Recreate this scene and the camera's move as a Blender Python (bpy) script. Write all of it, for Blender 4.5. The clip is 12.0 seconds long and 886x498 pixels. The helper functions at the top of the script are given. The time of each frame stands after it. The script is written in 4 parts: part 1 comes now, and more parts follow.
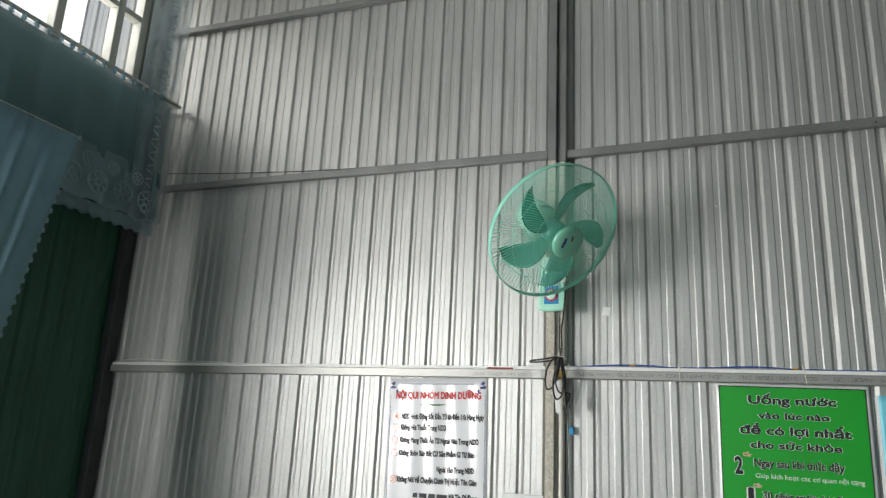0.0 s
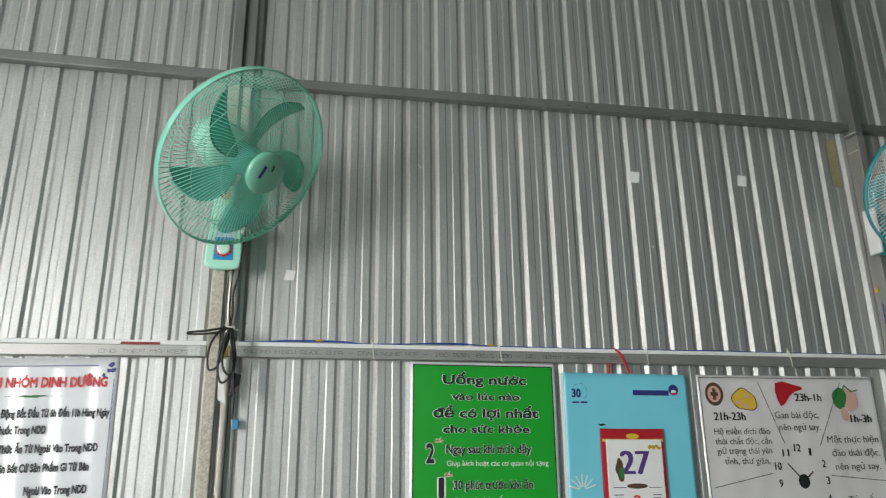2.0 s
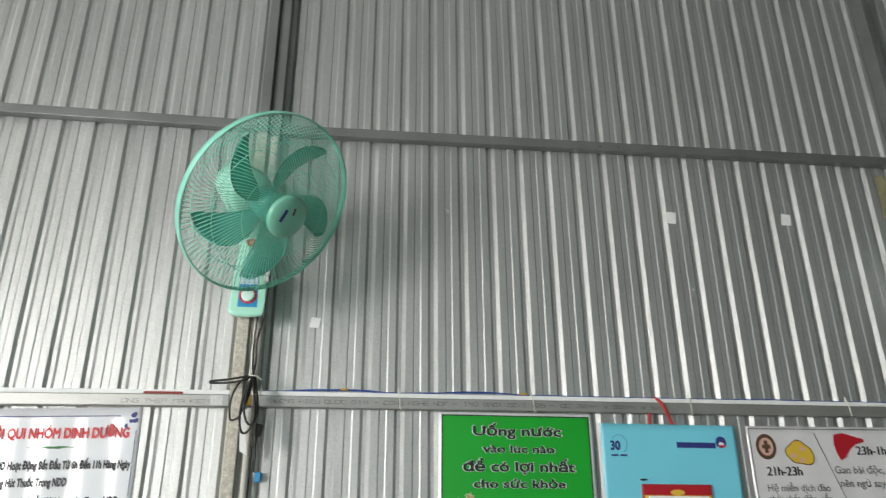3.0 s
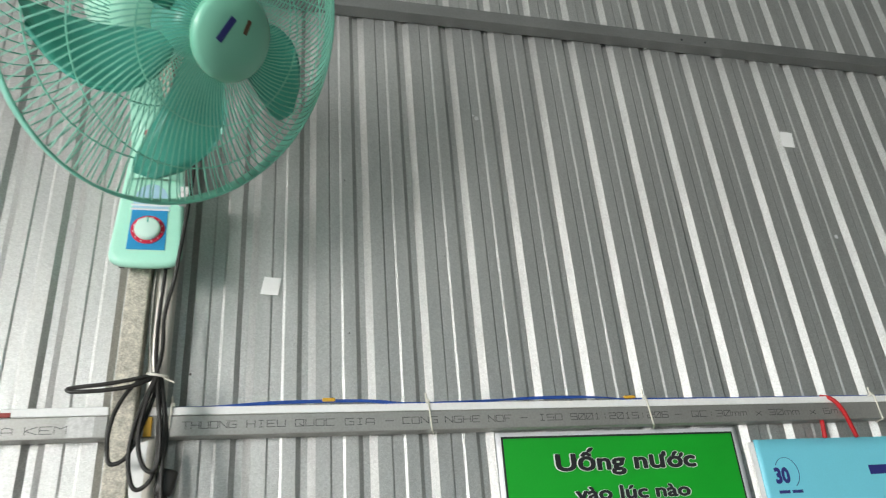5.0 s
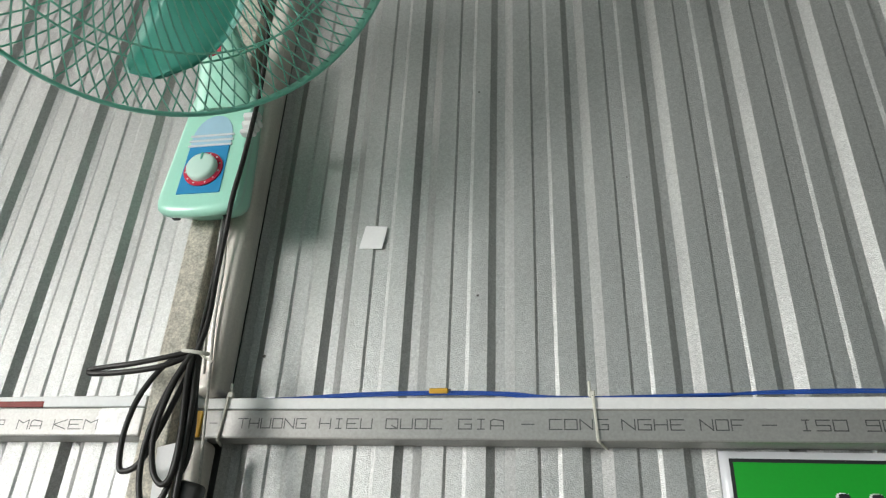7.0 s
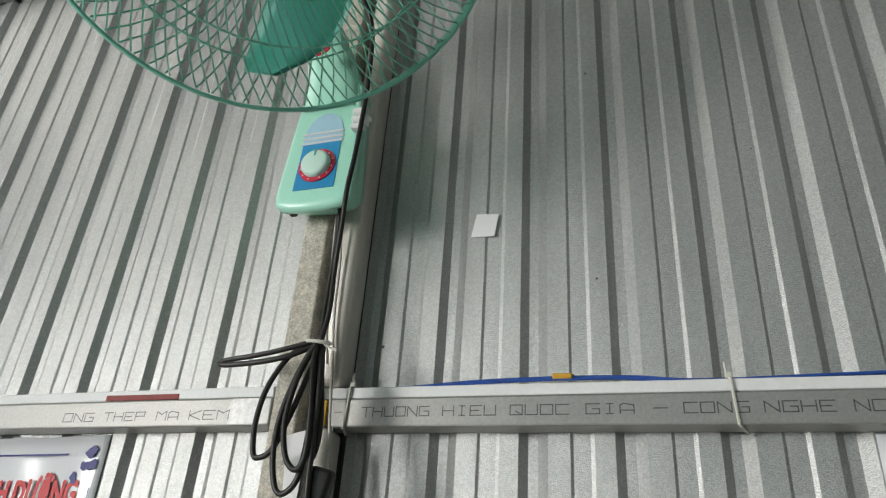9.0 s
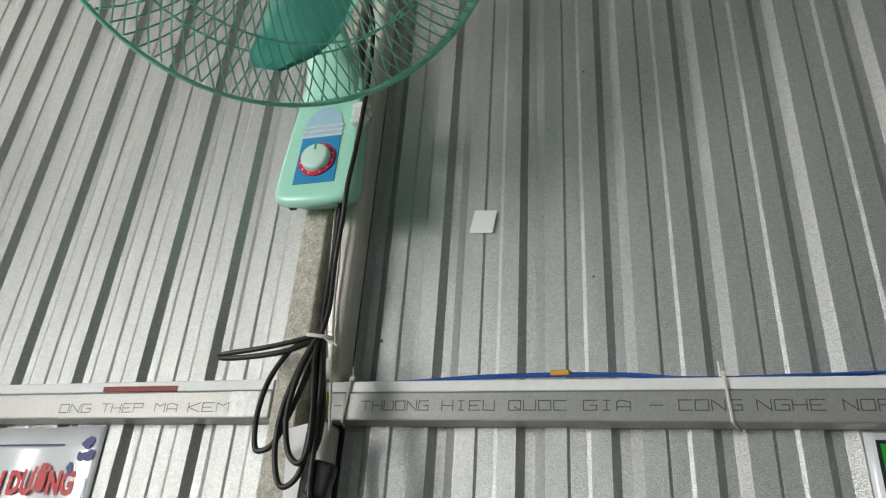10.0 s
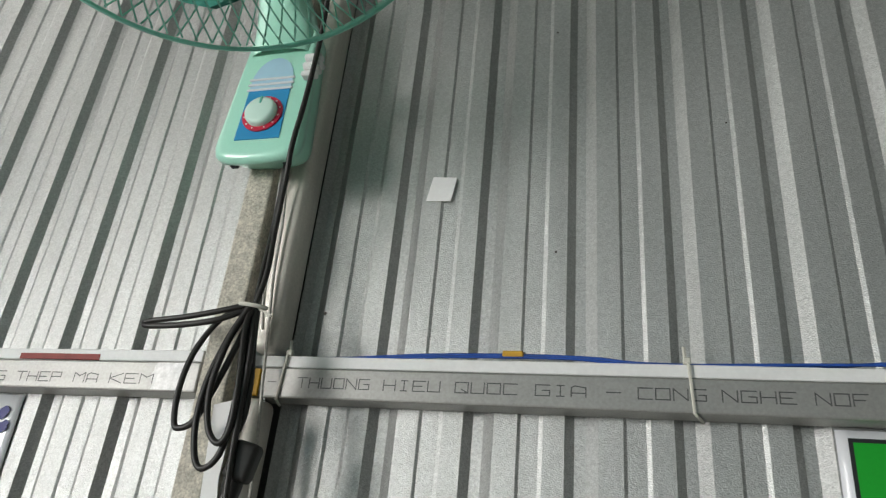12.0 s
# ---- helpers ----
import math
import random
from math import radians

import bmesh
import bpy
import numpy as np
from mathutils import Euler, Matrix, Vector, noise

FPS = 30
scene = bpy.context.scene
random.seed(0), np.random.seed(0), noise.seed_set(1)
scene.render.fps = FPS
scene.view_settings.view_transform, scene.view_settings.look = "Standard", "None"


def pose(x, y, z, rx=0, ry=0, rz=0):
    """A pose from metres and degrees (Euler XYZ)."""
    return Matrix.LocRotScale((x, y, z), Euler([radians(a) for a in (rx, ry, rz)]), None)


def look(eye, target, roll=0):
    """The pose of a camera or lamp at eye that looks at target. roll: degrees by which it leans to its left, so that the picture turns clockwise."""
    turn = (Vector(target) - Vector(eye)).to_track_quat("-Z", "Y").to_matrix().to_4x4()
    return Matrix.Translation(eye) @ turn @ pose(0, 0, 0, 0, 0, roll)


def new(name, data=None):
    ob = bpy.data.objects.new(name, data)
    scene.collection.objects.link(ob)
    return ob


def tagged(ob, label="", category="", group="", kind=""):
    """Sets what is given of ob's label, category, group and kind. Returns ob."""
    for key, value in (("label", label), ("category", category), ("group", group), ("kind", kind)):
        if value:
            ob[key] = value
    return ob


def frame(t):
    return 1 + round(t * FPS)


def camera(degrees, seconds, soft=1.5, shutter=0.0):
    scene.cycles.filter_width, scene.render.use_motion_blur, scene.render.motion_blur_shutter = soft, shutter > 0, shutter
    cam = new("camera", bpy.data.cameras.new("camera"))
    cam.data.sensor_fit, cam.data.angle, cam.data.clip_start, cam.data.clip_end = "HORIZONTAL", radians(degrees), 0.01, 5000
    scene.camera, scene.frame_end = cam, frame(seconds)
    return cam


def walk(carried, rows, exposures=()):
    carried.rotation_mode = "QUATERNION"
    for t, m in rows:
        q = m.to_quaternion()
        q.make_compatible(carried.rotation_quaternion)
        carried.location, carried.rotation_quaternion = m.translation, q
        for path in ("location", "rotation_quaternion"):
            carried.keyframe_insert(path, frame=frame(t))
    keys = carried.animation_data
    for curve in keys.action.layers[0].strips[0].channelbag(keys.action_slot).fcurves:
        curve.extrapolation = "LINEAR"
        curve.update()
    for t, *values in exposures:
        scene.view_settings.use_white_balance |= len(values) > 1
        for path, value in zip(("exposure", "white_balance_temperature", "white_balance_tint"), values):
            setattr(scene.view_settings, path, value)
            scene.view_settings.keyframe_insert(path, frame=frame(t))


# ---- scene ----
cam = camera(65.13, 12.0, soft=1.2, shutter=0.2)
PATH = [
    (0, (0.451, -2.588, 1.532), (-0.286, -0.798, 2.034), 2.86),
    (0.5, (0.264, -2.506, 1.461), (-0.247, -0.648, 1.998), 2.68),
    (1, (0.114, -2.381, 1.474), (-0.166, -0.478, 2.022), 1.38),
    (1.5, (0.107, -2.218, 1.454), (0.090, -0.302, 2.029), -1.48),
    (2, (0.123, -2.078, 1.462), (0.487, -0.195, 2.029), -0.69),
    (2.5, (0.154, -2.044, 1.434), (0.575, -0.200, 2.085), -1.98),
    (3, (0.182, -2.023, 1.446), (0.414, -0.172, 2.167), -0.33),
    (3.2, (0.157, -1.952, 1.439), (0.333, -0.116, 2.213), -0.17),
    (4.8, (0.011, -1.185, 1.530), (0.486, 0.578, 2.347), -3.94),
    (5, (0.048, -1.111, 1.525), (0.535, 0.634, 2.373), -4.76),
    (5.5, (0.158, -0.920, 1.562), (0.549, 0.834, 2.440), -1.35),
    (6, (0.234, -0.791, 1.563), (0.273, 0.993, 2.466), 0.28),
    (6.5, (0.256, -0.751, 1.580), (0.068, 1.020, 2.489), 2.68),
    (6.7, (0.281, -0.733, 1.583), (0.002, 1.024, 2.499), 3.12),
    (8.3, (0.283, -0.702, 1.563), (-0.149, 1.007, 2.509), 2.38),
    (8.5, (0.274, -0.711, 1.582), (-0.239, 1.009, 2.464), 3.54),
    (9, (0.251, -0.704, 1.562), (-0.340, 0.963, 2.498), 4.26),
    (9.5, (0.230, -0.720, 1.563), (-0.338, 0.964, 2.479), 4.53),
    (10, (0.233, -0.723, 1.568), (-0.306, 0.979, 2.469), 4.15),
    (10.5, (0.235, -0.713, 1.576), (-0.248, 1.016, 2.458), 4.40),
    (11, (0.239, -0.690, 1.582), (-0.199, 1.081, 2.402), 4.99),
    (11.5, (0.288, -0.664, 1.584), (-0.201, 1.084, 2.425), 4.13),
    (12, (0.252, -0.654, 1.587), (-0.253, 1.082, 2.442), 5.71),
]
walk(cam, [(t, look(eye, target, roll)) for t, eye, target, roll in PATH], [(0, -0.25), (1.5, -0.3), (2, -0.2), (2.5, -0.02), (3.2, -0.06), (5.5, 0.18), (6, 0.14), (6.5, 0.03), (8.5, -0.32), (12, -0.40)])

# ---- light ----
world = bpy.data.worlds.new("sky")
world.use_nodes = True
scene.world = world
wn, wl = world.node_tree.nodes, world.node_tree.links
sky = wn.new("ShaderNodeTexSky")
sky.sky_type, sky.sun_disc = "NISHITA", False
sky.sun_elevation, sky.sun_rotation = radians(48), radians(200)
wl.new(sky.outputs[0], wn["Background"].inputs[0])
wn["Background"].inputs[1].default_value = 0.12


def window_light(name, centre, towards, width, height, watts, colour):
    """Daylight entering through one opening."""
    data = bpy.data.lights.new(name, "AREA")
    data.shape, data.size, data.size_y, data.energy, data.color = "RECTANGLE", width, height, watts, colour
    ob = new(name, data)
    ob.matrix_world = look(centre, towards)
    return ob


window_light("daylight_side_opening", (-2.45, -3.05, 1.74), (0, -2.45, 1.80), 1.30, 1.20, 180, (1.0, 0.985, 0.955))
window_light("daylight_high_window", (-2.48, -0.95, 3.62), (0, -0.9, 3.5), 1.5, 0.6, 12, (1.0, 0.95, 0.87))
# Unseen back daylight; its eastern half is added fill for the posters.
window_light("daylight_back_fill", (-0.3, -6.1, 1.7), (-0.3, 0, 1.7), 3.8, 2.2, 19, (0.60, 0.90, 0.96))


# ---- materials ----
def material(name, colour, rough=0.5, metal=0.0, spots=0.0, scale=8.0, fine=0.0, fine_scale=300.0, bump=0.0, bump_scale=200.0,
             stretch=(1, 1, 1), second=None, coat=0.0, rough_var=0.0, spec=0.5, per_object=0.0):
    """A surface with broad patches, fine grain and relief."""
    m = bpy.data.materials.new(name)
    m.use_nodes = True
    n, l = m.node_tree.nodes, m.node_tree.links
    b = n["Principled BSDF"]
    b.inputs["Roughness"].default_value, b.inputs["Metallic"].default_value = rough, metal
    b.inputs["Coat Weight"].default_value = coat
    b.inputs["Coat Roughness"].default_value = 0.12
    b.inputs["Specular IOR Level"].default_value = spec
    co = n.new("ShaderNodeTexCoord")
    mp = n.new("ShaderNodeMapping")
    mp.inputs["Scale"].default_value = stretch
    l.new(co.outputs["Object"], mp.inputs[0])
    big = n.new("ShaderNodeTexNoise")
    big.inputs["Scale"].default_value, big.inputs["Detail"].default_value = scale, 5
    l.new(mp.outputs[0], big.inputs["Vector"])
    mix = n.new("ShaderNodeMix")
    mix.data_type = "RGBA"
    dark = second or tuple(c * (1 - spots) for c in colour)
    mix.inputs[6].default_value, mix.inputs[7].default_value = (*dark, 1), (*colour, 1)
    ramp = n.new("ShaderNodeMapRange")
    ramp.inputs[1].default_value, ramp.inputs[2].default_value = 0.35, 0.65
    l.new(big.outputs[0], ramp.inputs[0])
    l.new(ramp.outputs[0], mix.inputs[0])
    out = mix.outputs[2]
    if fine:
        g = n.new("ShaderNodeTexNoise")
        g.inputs["Scale"].default_value, g.inputs["Detail"].default_value = fine_scale, 3
        l.new(co.outputs["Object"], g.inputs["Vector"])
        mr = n.new("ShaderNodeMapRange")
        mr.inputs[1].default_value, mr.inputs[2].default_value = 0.3, 0.7
        mr.inputs[3].default_value, mr.inputs[4].default_value = 1 - fine, 1 + fine
        l.new(g.outputs[0], mr.inputs[0])
        mul = n.new("ShaderNodeMix")
        mul.data_type, mul.blend_type = "RGBA", "MULTIPLY"
        mul.inputs[0].default_value = 1
        l.new(out, mul.inputs[6])
        l.new(mr.outputs[0], mul.inputs[7])
        out = mul.outputs[2]
    if per_object:
        info = n.new("ShaderNodeObjectInfo")
        mr = n.new("ShaderNodeMapRange")
        mr.inputs[3].default_value, mr.inputs[4].default_value = 1 - per_object, 1 + per_object
        l.new(info.outputs["Random"], mr.inputs[0])
        mul = n.new("ShaderNodeMix")
        mul.data_type, mul.blend_type = "RGBA", "MULTIPLY"
        mul.inputs[0].default_value = 1
        l.new(out, mul.inputs[6])
        l.new(mr.outputs[0], mul.inputs[7])
        out = mul.outputs[2]
    l.new(out, b.inputs["Base Color"])
    if rough_var:
        mr = n.new("ShaderNodeMapRange")
        mr.inputs[3].default_value, mr.inputs[4].default_value = rough - rough_var, rough + rough_var
        l.new(big.outputs[0], mr.inputs[0])
        l.new(mr.outputs[0], b.inputs["Roughness"])
    if bump:
        g = n.new("ShaderNodeTexNoise")
        g.inputs["Scale"].default_value, g.inputs["Detail"].default_value = bump_scale, 4
        l.new(co.outputs["Object"], g.inputs["Vector"])
        bp = n.new("ShaderNodeBump")
        bp.inputs["Strength"].default_value, bp.inputs["Distance"].default_value = bump, 0.002
        l.new(g.outputs[0], bp.inputs["Height"])
        l.new(bp.outputs[0], b.inputs["Normal"])
    return m


def galvanised():
    """Zinc-coated sheet: matt metal with fine spangle, faint streaks along its length and dull patches."""
    m = material("galvanised_sheet", (0.555, 0.563, 0.55), 0.40, 0.70, 0.12, 3.0, 0.15, 700, 0.38, 700, (5, 5, 0.5), rough_var=0.10, per_object=0.03)
    n, l = m.node_tree.nodes, m.node_tree.links
    b = n["Principled BSDF"]
    v = n.new("ShaderNodeTexVoronoi")
    v.inputs["Scale"].default_value = 420
    co = [x for x in n if x.type == "TEX_COORD"][0]
    l.new(co.outputs["Object"], v.inputs["Vector"])
    sep = n.new("ShaderNodeSeparateColor")
    l.new(v.outputs["Color"], sep.inputs[0])
    mr = n.new("ShaderNodeMapRange")
    mr.inputs[3].default_value, mr.inputs[4].default_value = 0.89, 1.09
    l.new(sep.outputs[0], mr.inputs[0])
    old = b.inputs["Base Color"].links[0].from_socket
    mul = n.new("ShaderNodeMix")
    mul.data_type, mul.blend_type = "RGBA", "MULTIPLY"
    mul.inputs[0].default_value = 1
    l.new(old, mul.inputs[6])
    l.new(mr.outputs[0], mul.inputs[7])
    l.new(mul.outputs[2], b.inputs["Base Color"])
    return m


M_SHEET = galvanised()
M_PALETUBE = material("pale_tube_paint", (0.80, 0.76, 0.69), 0.38, 0.25, 0.15, 12, 0.06, 300, stretch=(4, 4, 0.6))
# Darker copy of the tube steel; on the upper posts it paints in dimness.
M_DARKTUBE = material("darker_tube", (0.26, 0.265, 0.26), 0.5, 0.6, 0.2, 6, 0.08, 350)
M_TUBE = material("galvanised_tube", (0.40, 0.395, 0.375), 0.45, 0.6, 0.12, 6, 0.08, 350, 0.08, 350, rough_var=0.08)
M_POST = material("dusty_post", (0.60, 0.565, 0.48), 0.7, 0.15, 0.30, 90, 0.30, 420, 0.35, 300)
M_GREEN_SHEET = material("green_sheet", (0.022, 0.095, 0.058), 0.45, 0.0, 0.25, 4, 0.08, 200, stretch=(3, 3, 0.5))
M_DARK_POST = material("dark_post", (0.035, 0.04, 0.042), 0.55, 0.2, 0.3, 8, 0.1, 200)
M_CONCRETE = material("concrete_floor", (0.36, 0.345, 0.32), 0.75, 0, 0.25, 1.5, 0.15, 90, 0.3, 60)
M_ROOF = material("roof_sheet", (0.50, 0.52, 0.50), 0.5, 0.5, 0.15, 2, 0.05, 200)
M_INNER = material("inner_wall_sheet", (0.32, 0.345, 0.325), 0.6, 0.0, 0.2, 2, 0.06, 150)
# Darker version of the inner sheet, with the room's dimness put into the colour.
M_EAST = material("shade_tinted_sheet", (0.10, 0.115, 0.10), 0.6, 0, 0.2, 2, 0.06, 150)
M_OUT = material("dry_ground", (0.34, 0.31, 0.25), 0.9, 0, 0.3, 0.6, 0.2, 20)
M_MINT = material("mint_plastic", (0.45, 0.86, 0.69), 0.30, 0, 0.05, 6, 0.02, 250, coat=0.25)
M_KNOB = material("pale_knob", (0.66, 0.90, 0.80), 0.32, 0, 0.04, 10, coat=0.3)
M_RIM = material("mint_rim", (0.27, 0.72, 0.57), 0.35, 0, 0.10, 20, coat=0.2)
M_WIRE = material("mint_wire", (0.27, 0.71, 0.56), 0.35, 0, 0.10, 20, coat=0.2)
M_BLADE = material("teal_blade", (0.11, 0.55, 0.43), 0.28, 0, 0.12, 12, coat=0.35)
M_HUB = material("hub_plastic", (0.10, 0.47, 0.37), 0.35, 0, 0.08, 10, coat=0.2)
M_BADGE = material("badge_plastic", (0.22, 0.57, 0.42), 0.35, 0, 0.06, 12, coat=0.2)
M_WHITE = material("white_plastic", (0.86, 0.86, 0.85), 0.4, 0, 0.06, 14, 0.03, 250)
M_TEAL = material("teal_plastic", (0.02, 0.33, 0.36), 0.3, 0, 0.08, 8, coat=0.3)
M_GREYBLADE = material("grey_blade", (0.50, 0.50, 0.52), 0.35, 0, 0.08, 10)
M_CORD = material("black_cord", (0.022, 0.020, 0.018), 0.45, 0, 0.3, 30, 0.15, 300)
M_BLUEWIRE = material("blue_wire", (0.02, 0.09, 0.42), 0.4, 0, 0.2, 40)
M_YELLOW = material("yellow_tape", (0.72, 0.40, 0.03), 0.5, 0, 0.15, 60)
M_RED = material("red_tape", (0.30, 0.03, 0.02), 0.55, 0, 0.3, 60)
M_RIBBON = material("red_ribbon", (0.62, 0.025, 0.03), 0.5, 0, 0.2, 60)
M_TIE = material("cable_tie_nylon", (0.72, 0.70, 0.62), 0.45, 0, 0.1, 60)
M_STRING = material("pale_string", (0.62, 0.60, 0.55), 0.85, 0, 0.25, 300)
M_PAPER = material("paper_white", (0.87, 0.87, 0.86), 0.6, 0, 0.04, 10, 0.02, 300)
M_LAM = material("laminated_white", (0.84, 0.85, 0.88), 0.24, 0, 0.05, 6, 0.01, 300, coat=0.6)
M_LAMG = material("laminated_green", (0.005, 0.38, 0.022), 0.45, 0, 0.12, 5, 0.03, 300, coat=0.08)
M_LAMB = material("calendar_card_blue", (0.20, 0.67, 0.82), 0.4, 0, 0.05, 5, 0.02, 300, coat=0.1)
M_LAMW = material("laminated_grey_white", (0.74, 0.72, 0.73), 0.28, 0, 0.06, 5, 0.02, 300, coat=0.5)
M_INK = material("black_ink", (0.015, 0.015, 0.018), 0.5)
M_HALO = material("white_ink", (0.80, 0.82, 0.80), 0.5)
M_REDINK = material("red_ink", (0.62, 0.03, 0.035), 0.5)
M_ORANGE = material("orange_ink", (0.75, 0.17, 0.05), 0.5)
M_NAVY = material("navy_ink", (0.03, 0.035, 0.20), 0.5)
M_PURPLE = material("purple_ink", (0.09, 0.045, 0.22), 0.5)
M_LABELBLUE = material("label_blue", (0.03, 0.30, 0.60), 0.35, 0, 0.05, 30)
M_LABELPALE = material("label_pale_blue", (0.42, 0.66, 0.80), 0.35, 0, 0.08, 40)
M_DIALRED = material("dial_red", (0.60, 0.02, 0.06), 0.35)
M_STAMP = material("stamp_ink", (0.11, 0.11, 0.11), 0.6, 0, 0.35, 250)
M_SILVER = material("faded_zinc_patch", (0.58, 0.58, 0.57), 0.45, 0.4, 0.25, 120, 0.1, 400)
M_PAINTGREEN = material("picture_green", (0.03, 0.20, 0.05), 0.5)
M_PAINTYELLOW = material("picture_yellow", (0.72, 0.48, 0.05), 0.5)
M_PAINTBROWN = material("picture_brown", (0.10, 0.055, 0.03), 0.5)
M_PAINTPINK = material("picture_pink", (0.66, 0.40, 0.33), 0.5)
M_PAINTRED = material("picture_red", (0.44, 0.010, 0.02), 0.5)


def lace(name, colour, clear):
    """Sheer net: part of the light goes straight through."""
    m = material(name, colour, 0.85, 0, 0.15, 9, 0.15, 500)
    n, l = m.node_tree.nodes, m.node_tree.links
    tr = n.new("ShaderNodeBsdfTransparent")
    tl = n.new("ShaderNodeBsdfTranslucent")
    tl.inputs[0].default_value = (*colour, 1)
    a, b = n.new("ShaderNodeMixShader"), n.new("ShaderNodeMixShader")
    a.inputs[0].default_value, b.inputs[0].default_value = 0.4, clear
    l.new(n["Principled BSDF"].outputs[0], a.inputs[1])
    l.new(tl.outputs[0], a.inputs[2])
    l.new(a.outputs[0], b.inputs[1])
    l.new(tr.outputs[0], b.inputs[2])
    l.new(b.outputs[0], n["Material Output"].inputs[0])
    return m


M_NET = lace("blue_net", (0.26, 0.40, 0.46), 0.40)
M_LACE = lace("blue_lace_pattern", (0.40, 0.54, 0.60), 0.10)
M_FRINGE = lace("blue_fringe", (0.36, 0.48, 0.54), 0.20)
M_VEIL = lace("sheer_blue_veil", (0.50, 0.60, 0.64), 0.62)
M_CORDLACE = lace("raised_lace_thread", (0.50, 0.62, 0.66), 0.15)
M_NET_PALE = lace("pale_blue_net", (0.48, 0.72, 0.82), 0.25)


# ---- mesh tools ----
def part(name, bm, mat, parent=None, label="", smooth=False):
    """Link a bmesh as one mesh object under a thing or part."""
    me = bpy.data.meshes.new(name)
    bm.normal_update()
    bm.to_mesh(me)
    bm.free()
    me.materials.append(mat)
    if smooth:
        for p in me.polygons:
            p.use_smooth = True
    ob = new(name, me)
    if parent:
        ob.parent = parent
    if label:
        ob["label"] = label
    return ob


def thing(name, m, label, category, group="", kind=""):
    e = new(name)
    e.empty_display_size = 0.05
    e.matrix_world = m
    return tagged(e, label, category, group, kind)


def box(x0, x1, y0, y1, z0, z1, bevel=0.0, seg=2, bm=None):
    b = bmesh.new()
    bmesh.ops.create_cube(b, size=1)
    for v in b.verts:
        v.co = ((x0 + x1) / 2 + v.co.x * (x1 - x0), (y0 + y1) / 2 + v.co.y * (y1 - y0), (z0 + z1) / 2 + v.co.z * (z1 - z0))
    if bevel:
        bmesh.ops.bevel(b, geom=b.edges[:], offset=bevel, segments=seg, affect="EDGES", profile=0.5)
    if bm is None:
        return b
    me = bpy.data.meshes.new("t")
    b.to_mesh(me)
    b.free()
    bm.from_mesh(me)
    bpy.data.meshes.remove(me)
    return bm


def smooth_line(points, n=8):
    """Catmull-Rom through a few control points."""
    p = [Vector(q) for q in points]
    p = [p[0] * 2 - p[1]] + p + [p[-1] * 2 - p[-2]]
    out = []
    for i in range(1, len(p) - 2):
        a, b, c, d = p[i - 1:i + 3]
        for k in range(n):
            t = k / n
            out.append(0.5 * ((2 * b) + (c - a) * t + (2 * a - 5 * b + 4 * c - d) * t * t + (3 * b - a - 3 * c + d) * t ** 3))
    return out + [p[-2]]


def tube(line, radius, sides=8, bm=None, closed=False):
    bm = bm or bmesh.new()
    line = [Vector(q) for q in line]
    rings, up = [], None
    n = len(line)
    for i, p in enumerate(line):
        d = (line[(i + 1) % n] - line[i - 1]) if closed else (line[min(i + 1, n - 1)] - line[max(i - 1, 0)])
        d.normalize()
        if up is None:
            up = d.orthogonal().normalized()
        up = (up - d * up.dot(d)).normalized()
        s = d.cross(up)
        rings.append([bm.verts.new(p + radius * (math.cos(2 * math.pi * k / sides) * up + math.sin(2 * math.pi * k / sides) * s)) for k in range(sides)])
    for i in range(n if closed else n - 1):
        a, b = rings[i], rings[(i + 1) % n]
        off = 0
        if closed and i == n - 1:
            off = min(range(sides), key=lambda o: sum((a[k].co - b[(k + o) % sides].co).length for k in range(sides)))
        for k in range(sides):
            bm.faces.new((a[k], a[(k + 1) % sides], b[(k + 1 + off) % sides], b[(k + off) % sides]))
    if not closed:
        bm.faces.new(rings[0][::-1])
        bm.faces.new(rings[-1])
    return bm


def lathe(profile, seg=48, bm=None):
    """Turn (radius, z) pairs round z."""
    bm = bm or bmesh.new()
    rings = []
    for r, z in profile:
        if r < 1e-5:
            rings.append([bm.verts.new((0, 0, z))])
        else:
            rings.append([bm.verts.new((r * math.cos(2 * math.pi * k / seg), r * math.sin(2 * math.pi * k / seg), z)) for k in range(seg)])
    for a, b in zip(rings, rings[1:]):
        for k in range(seg):
            j = (k + 1) % seg
            if len(a) == 1 and len(b) == 1:
                continue
            if len(a) == 1:
                bm.faces.new((a[0], b[j], b[k]))
            elif len(b) == 1:
                bm.faces.new((a[k], a[j], b[0]))
            else:
                bm.faces.new((a[k], a[j], b[j], b[k]))
    bmesh.ops.recalc_face_normals(bm, faces=bm.faces[:])
    return bm


def outline(points, depth, bm=None):
    """A flat plate in x and z, its face towards -y, with a thickness."""
    bm = bm or bmesh.new()
    f = [bm.verts.new((x, 0, z)) for x, z in points]
    g = [bm.verts.new((x, depth, z)) for x, z in points]
    bm.faces.new(f)
    bm.faces.new(g[::-1])
    for i in range(len(f)):
        j = (i + 1) % len(f)
        bm.faces.new((f[j], f[i], g[i], g[j]))
    bmesh.ops.recalc_face_normals(bm, faces=bm.faces[:])
    return bm


def blob(cx, cz, rx, rz, n=20, wob=0.0, seed=0):
    rnd = random.Random(seed)
    ph = [rnd.uniform(0, 6.28) for _ in range(3)]
    out = []
    for k in range(n):
        a = 2 * math.pi * k / n
        s = 1 + wob * (math.sin(2 * a + ph[0]) + 0.7 * math.sin(3 * a + ph[1]) + 0.5 * math.sin(5 * a + ph[2]))
        out.append((cx + rx * s * math.cos(a), cz + rz * s * math.sin(a)))
    return out


